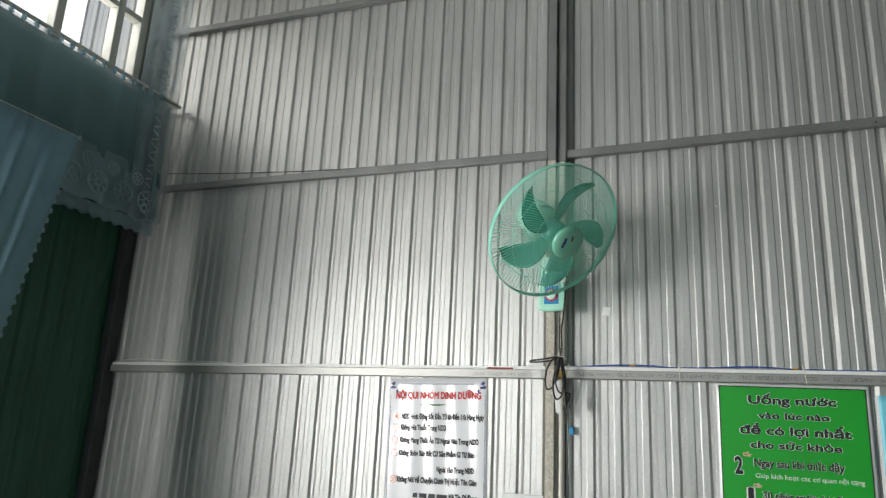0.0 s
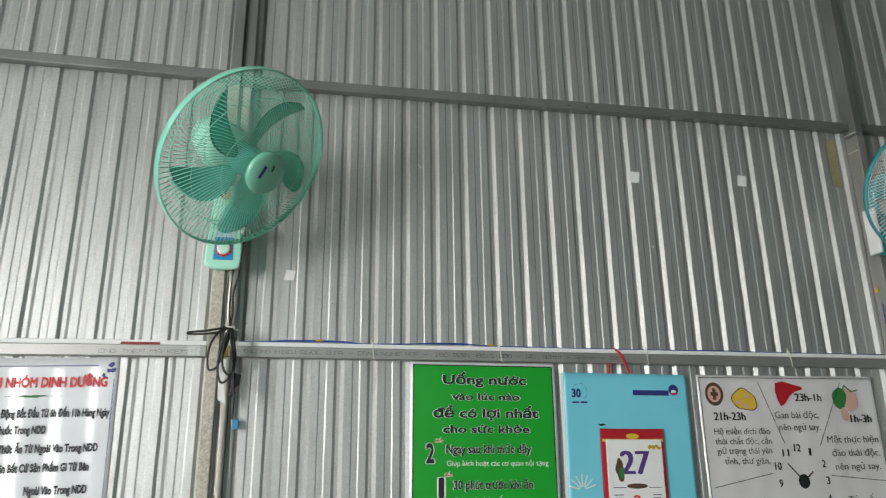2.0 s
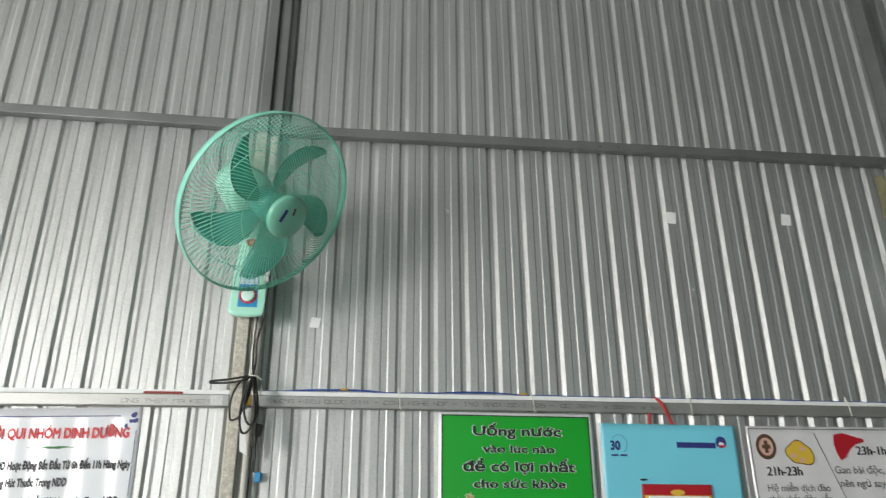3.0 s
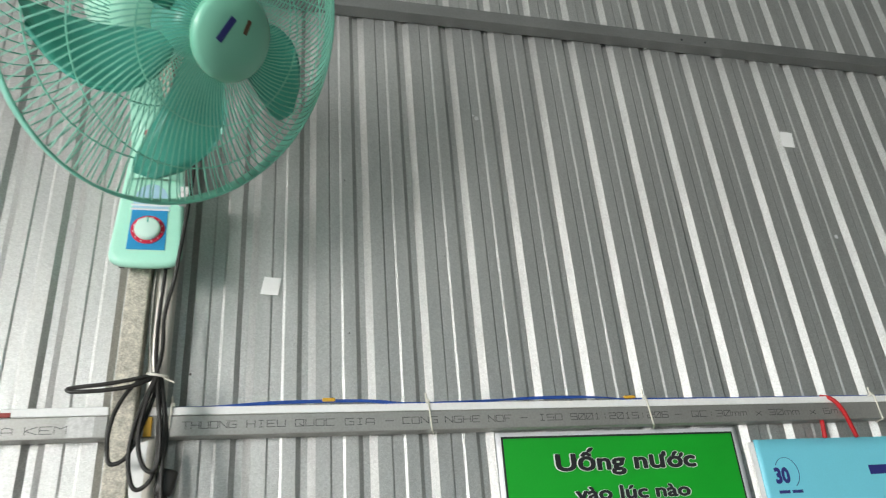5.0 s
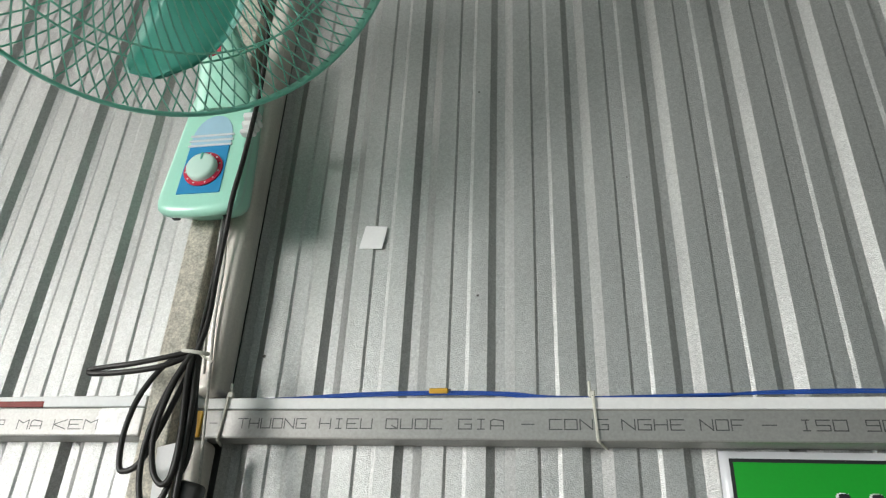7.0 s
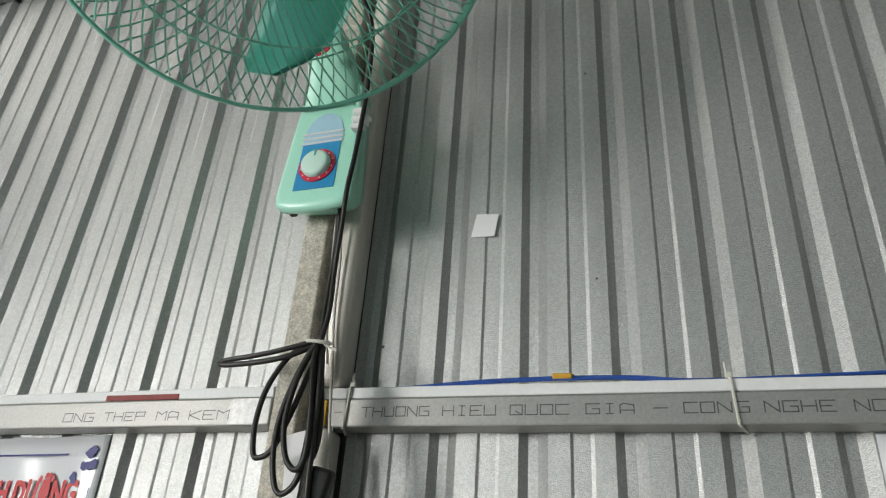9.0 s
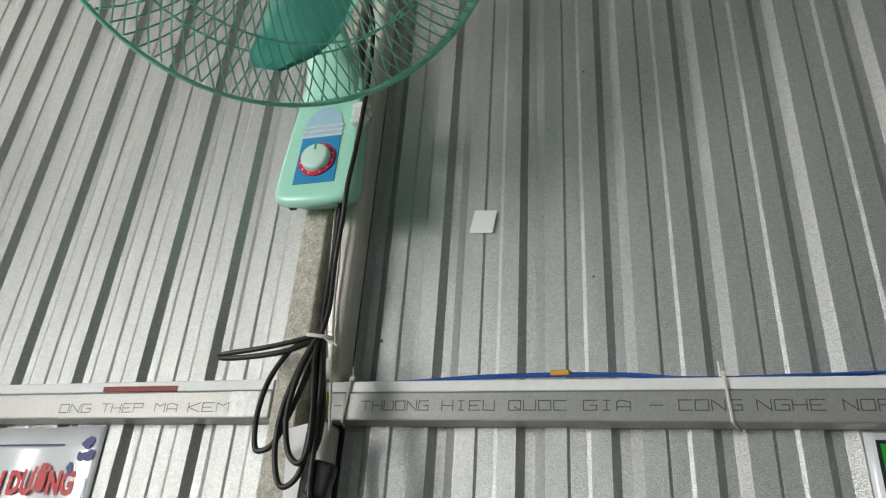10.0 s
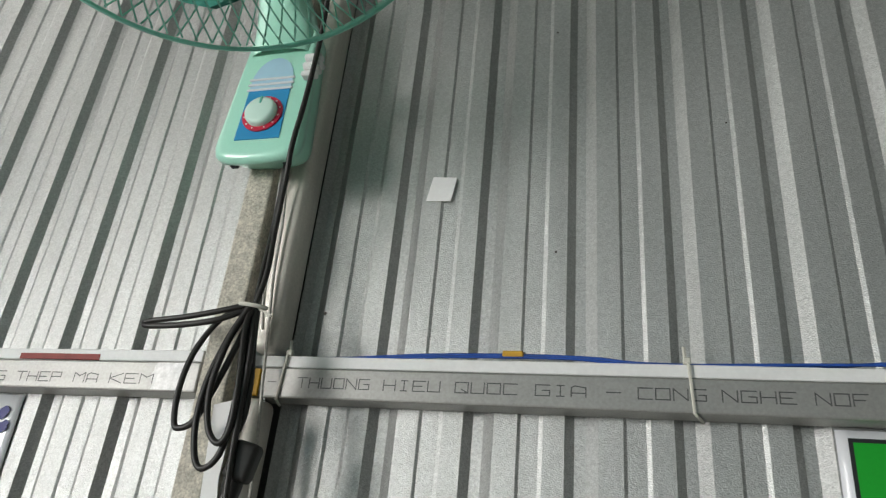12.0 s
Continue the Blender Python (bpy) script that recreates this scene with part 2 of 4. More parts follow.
# ---- setting ----
PITCH = 0.0968
WEST = -0.027  # the sheets and rails of the western frame stand this much nearer
# pressed profile, one pitch: deep groove, flat, shallow groove, flat
PROFILE = ((-0.0046, 0.0), (0.0036, 0.0092), (0.0140, 0.0092), (0.0256, 0.0), (0.0480, 0.0), (0.0510, 0.0017), (0.0680, 0.0017), (0.0722, 0.0))
X_LEFT, X_RIGHT, Y_BACK, Z_TOP = -2.335, 4.5, -6.0, 4.4


def sheet_mesh(name, ribs, z0, z1, mat, trim=0.0):
    bm = bmesh.new()
    pts = [(k * PITCH + dx, dy) for k in range(ribs) for dx, dy in PROFILE]
    pts.append((ribs * PITCH + PROFILE[0][0] - trim, 0.0))
    cols = []
    for x, y in pts:
        cols.append([bm.verts.new((x, y, z)) for z in (z0, z1)])
    for a, b in zip(cols, cols[1:]):
        bm.faces.new((a[0], b[0], b[1], a[1]))
    back = [[bm.verts.new((v.co.x, v.co.y + 0.0008, v.co.z)) for v in c] for c in cols]
    for a, b in zip(back, back[1:]):
        bm.faces.new((a[1], b[1], b[0], a[0]))
    me = bpy.data.meshes.new(name)
    bm.to_mesh(me)
    bm.free()
    me.materials.append(mat)
    return me


wall_north = tagged(new("wall_north"), "corrugated galvanised metal sheet wall with steel rails", "wall", kind="structure")
sheet_me = sheet_mesh("sheet", 10, 0.0, Z_TOP, M_SHEET)
trimmed_me = sheet_mesh("sheet", 10, 0.0, Z_TOP, M_SHEET, 0.0200)
RIB_WEST, RIB_EAST = 0.0218 - PITCH, 0.0059 - PITCH
for i in range(8):
    s = new("sheet", sheet_me if i != 2 else trimmed_me)
    s.parent = wall_north
    s.location = ((RIB_WEST + (i - 3) * 10 * PITCH) if i < 3 else (RIB_EAST + (i - 3) * 10 * PITCH), (0.0012 if i % 2 else 0.0) + (WEST if i < 3 else 0.0), 0)
speck = material("dark_speck", (0.06, 0.05, 0.045), 0.7)
scuff = material("white_scuff", (0.75, 0.76, 0.76), 0.6)
for x, z, r, mt in ((0.1836, 1.902, 0.0014, speck), (0.180, 2.199, 0.0014, speck), (-0.063, 1.834, 0.002, speck), (0.155, 1.792, 0.002, speck), (0.36, 2.05, 0.001, speck), (0.4514, 2.3644, 0.005, scuff), (0.445, 2.371, 0.003, scuff), (1.249, 2.127, 0.005, scuff)):
    bm = bmesh.new()
    bmesh.ops.create_circle(bm, cap_ends=True, radius=r, segments=9)
    sp = part("speck", bm, mt, wall_north)
    sp.matrix_basis = pose(x, -0.0012, z, 90)
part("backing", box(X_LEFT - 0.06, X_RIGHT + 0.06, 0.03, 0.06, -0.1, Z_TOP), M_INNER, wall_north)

floor = tagged(part("floor", box(X_LEFT - 0.06, X_RIGHT + 0.06, Y_BACK - 0.06, 0.06, -0.2, 0.0), M_CONCRETE), "bare grey concrete floor", "floor", kind="structure")
ceiling = tagged(part("ceiling", box(X_LEFT - 0.06, X_RIGHT + 0.06, Y_BACK - 0.06, 0.06, Z_TOP, Z_TOP + 0.08), M_ROOF), "grey metal sheet roof", "ceiling", kind="structure")
# Unseen wall, coloured dark so the grooves reflect a dim side.
wall_east = tagged(part("wall_east", box(X_RIGHT, X_RIGHT + 0.06, Y_BACK, 0.0, 0.0, Z_TOP), M_EAST), "unseen grey-green sheet wall, coloured dark for shade", "wall", kind="structure")
M_HAZE = bpy.data.materials.new("bright_overcast")
M_HAZE.use_nodes = True
M_HAZE.node_tree.nodes["Principled BSDF"].inputs["Emission Color"].default_value = (1, 0.99, 0.97, 1)
M_HAZE.node_tree.nodes["Principled BSDF"].inputs["Emission Strength"].default_value = 1.6
backdrop = tagged(part("backdrop", box(-16.2, -16, -22, 14, -0.2, 16), M_HAZE), "plain bright hazy sky outside", "backdrop", kind="structure")
ground = tagged(part("ground", box(-60, 60, -60, 60, -0.32, -0.22), M_OUT), "dry bare earth outside", "ground", kind="structure")


def pierced(name, u0, u1, openings, place, mat, label):
    """A thick wall along u with openings (ua, ub, za, zb); place maps (u, z) boxes to the room."""
    bm = bmesh.new()
    cuts = sorted({u0, u1, *[o[0] for o in openings], *[o[1] for o in openings]})
    for a, b in zip(cuts, cuts[1:]):
        here = sorted((o[2], o[3]) for o in openings if o[0] <= a and o[1] >= b)
        z = 0.0
        for za, zb in here + [(Z_TOP, Z_TOP)]:
            if za > z:
                place(a, b, z, za, bm)
            z = zb
    return tagged(part(name, bm, mat), label, "wall", kind="structure")


# The opening's eastern half is added, to let the fill light in.
wall_south = pierced("wall_south", X_LEFT, X_RIGHT, [(-2.2, 1.6, 0.6, 2.8)], lambda a, b, z0, z1, bm: box(a, b, Y_BACK - 0.06, Y_BACK, z0, z1, bm=bm), M_INNER, "unseen dull grey sheet wall, its opening widened for fill light")
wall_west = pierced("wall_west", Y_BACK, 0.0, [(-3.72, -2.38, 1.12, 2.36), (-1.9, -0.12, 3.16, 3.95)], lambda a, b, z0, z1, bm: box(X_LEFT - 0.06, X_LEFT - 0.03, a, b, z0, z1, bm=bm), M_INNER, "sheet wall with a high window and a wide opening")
green_me = sheet_mesh("green_sheet", 16, 0.0, 3.15, M_GREEN_SHEET)
s = new("green_sheet", green_me)
s.parent = wall_west
s.matrix_world = Matrix.Translation((X_LEFT, -1.605, 0)) @ pose(0, 0, 0, 0, 0, 90)
s["label"] = "dark green corrugated sheet"

# corner post and upright posts
tagged(part("corner_post", box(X_LEFT + 0.002, X_LEFT + 0.05, WEST - 0.062, WEST - 0.002, 0, Z_TOP - 0.002, 0.004), M_DARK_POST), "dark painted steel corner post", "post")
POST_X, POST2_X = -0.1435, 2.097
Z1, Z1W, Z2W, Z2E, Z3 = 1.734, 1.730, 2.595, 2.600, 3.4425
for x, steel, look_of_it in ((POST_X, M_POST, "dusty grey square steel post with cement spatter"), (POST2_X, M_TUBE, "plain grey square steel post at the farther bay")):
    tagged(part("upright_post", box(x - 0.016, x + 0.016, -0.058, -0.001, 0, Z2W - 0.012, 0.0025), steel), look_of_it, "post", "posts of the wall")
    # Separate upper length, its darker colour stands for the weaker light up there.
    tagged(part("upper_post", box(x - 0.016, x + 0.016, -0.058, -0.001, Z2W - 0.0115, Z_TOP - 0.002, 0.0025), M_DARKTUBE), "dull grey upper length of the steel post, darkened for dim light", "post", "posts of the wall")
for za, zb, east, front in ((0, Z1 - 0.0005, -0.098, -0.036), (Z1 + 0.0445, Z2W - 0.012, -0.0925, -0.045)):
    tagged(part("upright_tube", box(-0.1200, east, front, -0.0012, za, zb, 0.009, 5), M_PALETUBE, smooth=True), "pale painted steel tube standing against the dusty post", "post", "posts of the wall")
# The pale tube goes on here, coloured dark for the dim height.
tagged(part("upper_tube", box(-0.1255, -0.090, -0.040, -0.0012, Z2W - 0.0115, Z_TOP - 0.002, 0.004, 3), M_DARKTUBE), "upper length of the pale tube, coloured dark for dim light", "post", "posts of the wall")


def tilted(ob, x, z, slope):
    """Turn a long thing in the wall's plane about one of its points, rising by slope to the right."""
    ob.matrix_world = Matrix.Translation((x, 0, z)) @ Matrix.Rotation(-math.atan(slope), 4, "Y") @ Matrix.Translation((-x, 0, -z)) @ ob.matrix_world
    return ob


def rail(x0, x1, z0, label, mat=None, y=0.0):
    return tagged(part("steel_rail", box(x0, x1, y - 0.0305, y - 0.0006, z0, z0 + 0.031, 0.002), mat or M_TUBE), label, "rail", "rails of the wall")


EAST = -0.0042
rail_w = tilted(rail(X_LEFT + 0.052, POST_X - 0.017, Z1W, "galvanised square steel tube rail with stamped writing", None, WEST), POST_X, Z1W, 0.003)
rail_c = tilted(rail(-0.1265, POST2_X - 0.017, Z1, "galvanised square steel tube rail with stamped writing"), -0.09, Z1, EAST)
rail(POST2_X + 0.017, X_RIGHT - 0.002, Z1 - 0.009, "galvanised square steel tube rail")
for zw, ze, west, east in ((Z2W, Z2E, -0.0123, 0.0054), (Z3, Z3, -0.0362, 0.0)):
    tilted(rail(X_LEFT + 0.052, POST_X - 0.017, zw, "darker galvanised square steel tube rail", M_DARKTUBE, WEST), -0.12, zw, west)
    tilted(rail(-0.0895, POST2_X - 0.017, ze, "darker galvanised square steel tube rail", M_DARKTUBE), -0.12, ze, east)
    rail(POST2_X + 0.017, X_RIGHT - 0.002, ze + 0.014, "darker galvanised square steel tube rail", M_DARKTUBE)

# ---- white cable strip on the rail ----
for x0, x1, y, z, lean in ((X_LEFT + 0.06, POST_X - 0.018, WEST, Z1W, 0.003), (-0.1265, POST2_X - 0.018, 0.0, Z1, EAST)):
    tilted(tagged(part("cable_strip", box(x0, x1, y - 0.0295, y - 0.013, z + 0.0315, z + 0.0435, 0.0012), M_WHITE), "thin white plastic cable strip on the steel rail", "cable duct"), -0.12, z, lean)


# ---- wall fans ----
def grille_wire(r0, z0, r1, z1, bulge, twist, n=9):
    pts = []
    for i in range(n + 1):
        t = i / n
        r = r0 + (r1 - r0) * t
        z = z0 + (z1 - z0) * t ** bulge
        a = twist * t
        pts.append(Vector((r * math.cos(a), r * math.sin(a), z)))
    return pts


def cage(r0, z0, r1, z1, bulge, twist, count, rad):
    bm = bmesh.new()
    base = grille_wire(r0, z0, r1, z1, bulge, twist)
    for k in range(count):
        m = Matrix.Rotation(2 * math.pi * k / count, 3, "Z")
        tube([m @ p for p in base], rad, 4, bm)
    return bm


def circle(r, z, n=72):
    return [Vector((r * math.cos(2 * math.pi * k / n), r * math.sin(2 * math.pi * k / n), z)) for k in range(n)]


def blade_mesh(r0, r1, wide, pitch):
    bm = bmesh.new()
    nu, nv = 12, 8
    grid = []
    for i in range(nu + 1):
        u = i / nu
        r = r0 + (r1 - r0) * u
        half = wide * (0.34 + 0.66 * math.sin(min(1, u * 1.25) * math.pi / 2)) * (1 if u < 0.55 else math.sqrt(max(0.02, 1 - ((u - 0.55) / 0.45) ** 2 * 0.88)))
        sweep = -0.50 * u * u
        row = []
        for j in range(nv + 1):
            v = 2 * j / nv - 1
            a = sweep + v * half / max(r, 0.06)
            row.append(bm.verts.new((r * math.cos(a), r * math.sin(a), v * half * pitch + 0.008 * (1 - v * v))))
        grid.append(row)
    for i in range(nu):
        for j in range(nv):
            bm.faces.new((grid[i][j], grid[i + 1][j], grid[i + 1][j + 1], grid[i][j + 1]))
    bmesh.ops.solidify(bm, geom=bm.faces[:], thickness=0.0022)
    return bm


def aim(centre, az, el):
    """Local z along the fan's axis, local y as upright as can be."""
    a = Vector((math.sin(az) * math.cos(el), -math.cos(az) * math.cos(el), math.sin(el)))
    x = Vector((0, 0, 1)).cross(a).normalized()
    y = a.cross(x)
    return Matrix.Translation(centre) @ Matrix((x, y, a)).transposed().to_4x4()


def world_of(ob):
    return (world_of(ob.parent) @ ob.matrix_parent_inverse @ ob.matrix_basis) if ob.parent else ob.matrix_basis.copy()


def hung(ob, m):
    """Set a part's pose in the room while it stays under its thing."""
    ob.matrix_parent_inverse = world_of(ob.parent).inverted()
    ob.matrix_basis = m
    return ob


def box_outline():
    """Switch box seen from the front: tapering sides, bowed bottom, rounded corners."""
    right = [(0.0, 0.0), (0.018, 0.0006), (0.034, 0.0024), (0.043, 0.0055), (0.049, 0.011), (0.0515, 0.019), (0.0515, 0.030), (0.0470, 0.110), (0.0425, 0.182), (0.039, 0.191), (0.032, 0.195)]
    return right + [(-x, z) for x, z in right[:0:-1]]


def wall_fan(base, centre, az, el, R, mats, label, turn):
    body, wire, ring, blade, hub, badge, motor = mats
    bx, by, bz = base
    fan = thing("wall_fan", Matrix.Translation(base), label, "wall fan", "fans on the posts")
    # switch box with rounded edges
    bm = bmesh.new()
    rings = []
    for y, grow, lift in ((0, 0.86, 0.016), (-0.012, 0.90, 0.013), (-0.034, 0.945, 0.007), (-0.0455, 0.955, 0.005), (-0.0462, 1.0, 0.0), (-0.053, 1.0, 0.0), (-0.0575, 0.975, 0.002), (-0.0605, 0.93, 0.006), (-0.0612, 0.86, 0.012)):
        rings.append([bm.verts.new((x * grow, 0.72 * y + 0.008 * z / 0.195 * (y < -0.03), z + lift * (1 - z / 0.195))) for x, z in box_outline()])
    n = len(rings[0])
    for p, q in zip(rings, rings[1:]):
        for k in range(n):
            bm.faces.new((p[k], p[(k + 1) % n], q[(k + 1) % n], q[k]))
    bm.faces.new(rings[-1])
    bm.faces.new(rings[0][::-1])
    bmesh.ops.recalc_face_normals(bm, faces=bm.faces[:])
    house = part("switch_box", bm, body, fan, smooth=True)
    bm = box(-0.038, 0.038, 0, 0.006, 0.020, 0.178, 0.0028, 2)
    for v in bm.verts:
        v.co.x *= 1 - 0.17 * (v.co.z - 0.009) / 0.169
    raised = part("raised_panel", bm, body, house, smooth=True)
    hung(raised, Matrix.Translation(base) @ pose(0, -0.0443, 0, -2.4))
    return fan, house


def finish_fan(fan, centre, az, el, R, mats, turn, motor_to):
    body, wire, ring, blade, hub, badge, motor = mats
    A = aim(centre, az, el)
    front = part("front_grille", cage(0.050, 0.075, R - 0.004, 0.004, 2.6, 0.60, 116, 0.00100), wire, fan)
    hung(front, A)
    bm = bmesh.new()
    for r, z in ((0.115, 0.0670), (0.178, 0.0415)):
        tube(circle(r, z - 0.001), 0.0011, 5, bm, True)
    hung(part("grille_hoop", bm, wire, front), A)
    rear = part("rear_grille", cage(0.062, -0.095, R - 0.004, -0.004, 2.2, -0.45, 96, 0.00100), wire, fan)
    hung(rear, A)
    bm = bmesh.new()
    for r, z in ((0.12, -0.076), (0.19, -0.040)):
        tube(circle(r, z), 0.0013, 5, bm, True)
    hung(part("grille_hoop", bm, wire, rear), A)
    bm = lathe([(R - 0.0022, -0.015), (R + 0.0010, -0.015), (R + 0.0018, -0.006), (R + 0.0014, 0.003), (R - 0.0004, 0.0050), (R - 0.0026, 0.002), (R - 0.0022, -0.015)], 96)
    hung(part("rim", bm, ring, fan, smooth=True), A)
    bm = lathe([(0, 0.0940), (0.030, 0.0935), (0.050, 0.0895), (0.0555, 0.0845), (0.055, 0.077), (0.046, 0.072), (0, 0.072)], 48)
    disc = hung(part("centre_badge", bm, badge, fan, smooth=True), A)
    hung(part("hub", lathe([(0, 0.034), (0.024, 0.033), (0.036, 0.026), (0.042, 0.010), (0.042, -0.030), (0.036, -0.036), (0, -0.036)], 40), hub, fan, smooth=True), A)
    me = None
    for k in range(5):
        m = A @ pose(0, 0, -0.004) @ Matrix.Rotation(turn + 2 * math.pi * k / 5, 4, "Z")
        if me is None:
            ob = part("blade", blade_mesh(0.036, R - 0.034, 0.045, 0.48), blade, fan, smooth=True)
            me = ob.data
        else:
            ob = new("blade", me)
            ob.parent = fan
        hung(ob, m)
    bm = lathe([(0, -0.075), (0.050, -0.075), (0.060, -0.085), (0.064, -0.105), (0.062, -0.150), (0.052, -0.185), (0.030, -0.200), (0, -0.203)], 40)
    mot = hung(part("motor_housing", bm, motor, fan, smooth=True), A)
    bm = bmesh.new()
    for k in range(26):
        a = 2 * math.pi * k / 26
        c, s = math.cos(a), math.sin(a)
        tube([(0.040 * c, 0.040 * s, 0.046), (0.048 * c, 0.048 * s, 0.071)], 0.0012, 4, bm)
    hung(part("badge_rib", bm, hub, disc), A)
    # bent arm from the switch box up to the motor
    a = fan.matrix_world.translation
    back = A @ Vector((0, 0, -0.150))
    line = smooth_line([a + Vector((0, -0.024, 0.150)), a + Vector((-0.003, -0.032, 0.200)), a + Vector((-0.012, -0.046, 0.245)), a + Vector((-0.016, -0.105, 0.275)), back + Vector((0, 0, -0.045))], 6)
    bm = bmesh.new()
    n = len(line)
    rings = []
    for i, p in enumerate(line):
        t = i / (n - 1)
        w, d = 0.041 - 0.022 * t, 0.022 - 0.001 * t
        rings.append([bm.verts.new(p + Vector((w * math.cos(q) * (1 + 0.12 * abs(math.sin(2 * q))), d * math.sin(q) * (1 + 0.12 * abs(math.sin(2 * q))), 0))) for q in [2 * math.pi * k / 16 for k in range(16)]])
    for p, q in zip(rings, rings[1:]):
        for k in range(16):
            bm.faces.new((p[k], p[(k + 1) % 16], q[(k + 1) % 16], q[k]))
    bm.faces.new(rings[-1])
    hung(part("arm", bm, body, fan, smooth=True), Matrix())
    bm = bmesh.new()
    bmesh.ops.create_uvsphere(bm, u_segments=20, v_segments=12, radius=0.034)
    hung(part("pivot", bm, body, fan, smooth=True), Matrix.Translation(back + Vector((0, 0, -0.05))))
    return A, disc, mot


MINT = (M_MINT, M_WIRE, M_RIM, M_BLADE, M_HUB, M_BADGE, M_MINT)
BASE1, C1 = (-0.131, -0.0575, 1.9705), (-0.0555, -0.378, 2.188)
fan1, house1 = wall_fan(BASE1, C1, radians(50.5), radians(-36.3), 0.239, MINT, "mint green plastic wall fan with five blades, hung on the post", 0)
A1, disc1, motor1 = finish_fan(fan1, C1, radians(50.5), radians(-36.3), 0.239, MINT, 0.45, None)

# dial label, knob and stickers on the mint switch box
FACE = Matrix.Translation(BASE1) @ pose(0.000, -0.0461, -0.013, -2.4)
lab = hung(part("dial_label", outline([(-0.027, 0.040), (0.027, 0.040), (0.0255, 0.108), (-0.0255, 0.108)], 0.001), M_LABELBLUE, house1, "blue dial label"), FACE)
pale = [(-0.026, 0.110), (0.026, 0.110)] + [(0.0255 * math.cos(a), 0.122 + 0.034 * math.sin(a)) for a in [math.pi * k / 12 for k in range(13)]]
hung(part("upper_label", outline(pale, 0.001), M_LABELPALE, house1, "pale blue arched label"), FACE)
for z in (0.108, 0.1155, 0.123):
    hung(part("label_stripe", box(-0.0285, 0.0285, -0.0012, 0.0008, z, z + 0.0032, 0.0006, 1), M_LAM, house1), FACE)
ringm = pose(0, 0, 0, 90)
K = FACE @ Matrix.Translation((0, 0, 0.0735)) @ ringm
hung(part("dial_ring", lathe([(0.0240, 0), (0.0240, 0.0018), (0.018, 0.0022), (0.018, 0)], 40), M_DIALRED, house1, "red dial ring"), K)
knob = hung(part("knob", lathe([(0.0186, 0.001), (0.0186, 0.006), (0.0174, 0.0090), (0.014, 0.0100), (0, 0.0102)], 40), M_KNOB, house1, smooth=True), K)
hung(part("pointer", box(-0.0012, 0.0012, 0.008, 0.017, 0.0095, 0.0107), M_HUB, knob), K)
for k in range(12):
    a = radians(20 + 320 * k / 11) - math.pi / 2
    hung(part("dial_mark", lathe([(0, 0.0026), (0.0010, 0.0026), (0.0010, 0.002)], 8), M_HALO, house1), K @ Matrix.Translation((0.0211 * math.cos(a), 0.0211 * math.sin(a), 0)))
stick = BASE1[0] - 0.012
hung(part("arm_sticker", lathe([(0, 0.001), (0.014, 0.001), (0.014, 0)], 28), M_DIALRED, fan1, "small round red and yellow sticker"), Matrix.Translation((stick + 0.013, -0.1435, 2.176)) @ pose(0, 0, 0, 76))
hung(part("arm_sticker", outline([(-0.009, -0.006), (0.008, -0.008), (0.006, 0.009)], 0.0006), M_YELLOW, fan1), Matrix.Translation((stick + 0.013, -0.1455, 2.1755)) @ pose(0, 0, 0, -14))
for x in (-0.034, 0.030):
    hung(part("slot", box(x - 0.0045, x + 0.0045, -0.0245, -0.0185, 0.0065, 0.0115, 0.001, 1), M_DARK_POST, house1, "dark slot"), Matrix.Translation(BASE1))
# maker's mark as plain shapes
hung(part("badge_mark", box(-0.024, 0.010, -0.004, 0.005, 0, 0.0008), M_NAVY, disc1), A1 @ pose(-0.0186, 0.0064, 0.0932, 0, 0, 86))
hung(part("badge_mark", box(-0.009, 0.009, -0.003, 0.003, 0, 0.0008), M_PAINTBROWN, disc1), A1 @ pose(0.0035, 0.0187, 0.0934, 0, 0, 100))

WHITEFAN = (M_TEAL, M_WHITE, M_TEAL, M_GREYBLADE, M_WHITE, M_WHITE, M_WHITE)
BASE2, C2 = (2.094, -0.0575, 2.103), (2.062, -0.345, 2.250)
fan2, house2 = wall_fan(BASE2, C2, 0, 0, 0.220, WHITEFAN, "white and teal plastic wall fan, hung on the farther post", 0)
A2, disc2, motor2 = finish_fan(fan2, C2, radians(-14), radians(-24), 0.220, WHITEFAN, 0.1, None)
hung(part("side_shell", box(-0.056, -0.044, -0.055, -0.002, 0.008, 0.172, 0.004), M_WHITE, house2, "white side shell"), Matrix.Translation(BASE2))


# ---- writing and flat pictures ----
HORN = {"ơ": "o", "ớ": "ó", "ờ": "ò", "ợ": "ọ", "ỡ": "õ", "ở": "ỏ"}


def glyphs(text):
    """Flat letters one unit high, as vertices and faces."""
    cu = bpy.data.curves.new("text", "FONT")
    cu.body, cu.resolution_u = text, 3
    tmp = new("text", cu)
    bpy.context.view_layer.update()
    me = bpy.data.meshes.new_from_object(tmp.evaluated_get(bpy.context.evaluated_depsgraph_get()))
    bpy.data.objects.remove(tmp)
    bpy.data.curves.remove(cu)
    out = [(v.co.x, v.co.y) for v in me.vertices], [list(p.vertices) for p in me.polygons]
    bpy.data.meshes.remove(me)
    return out


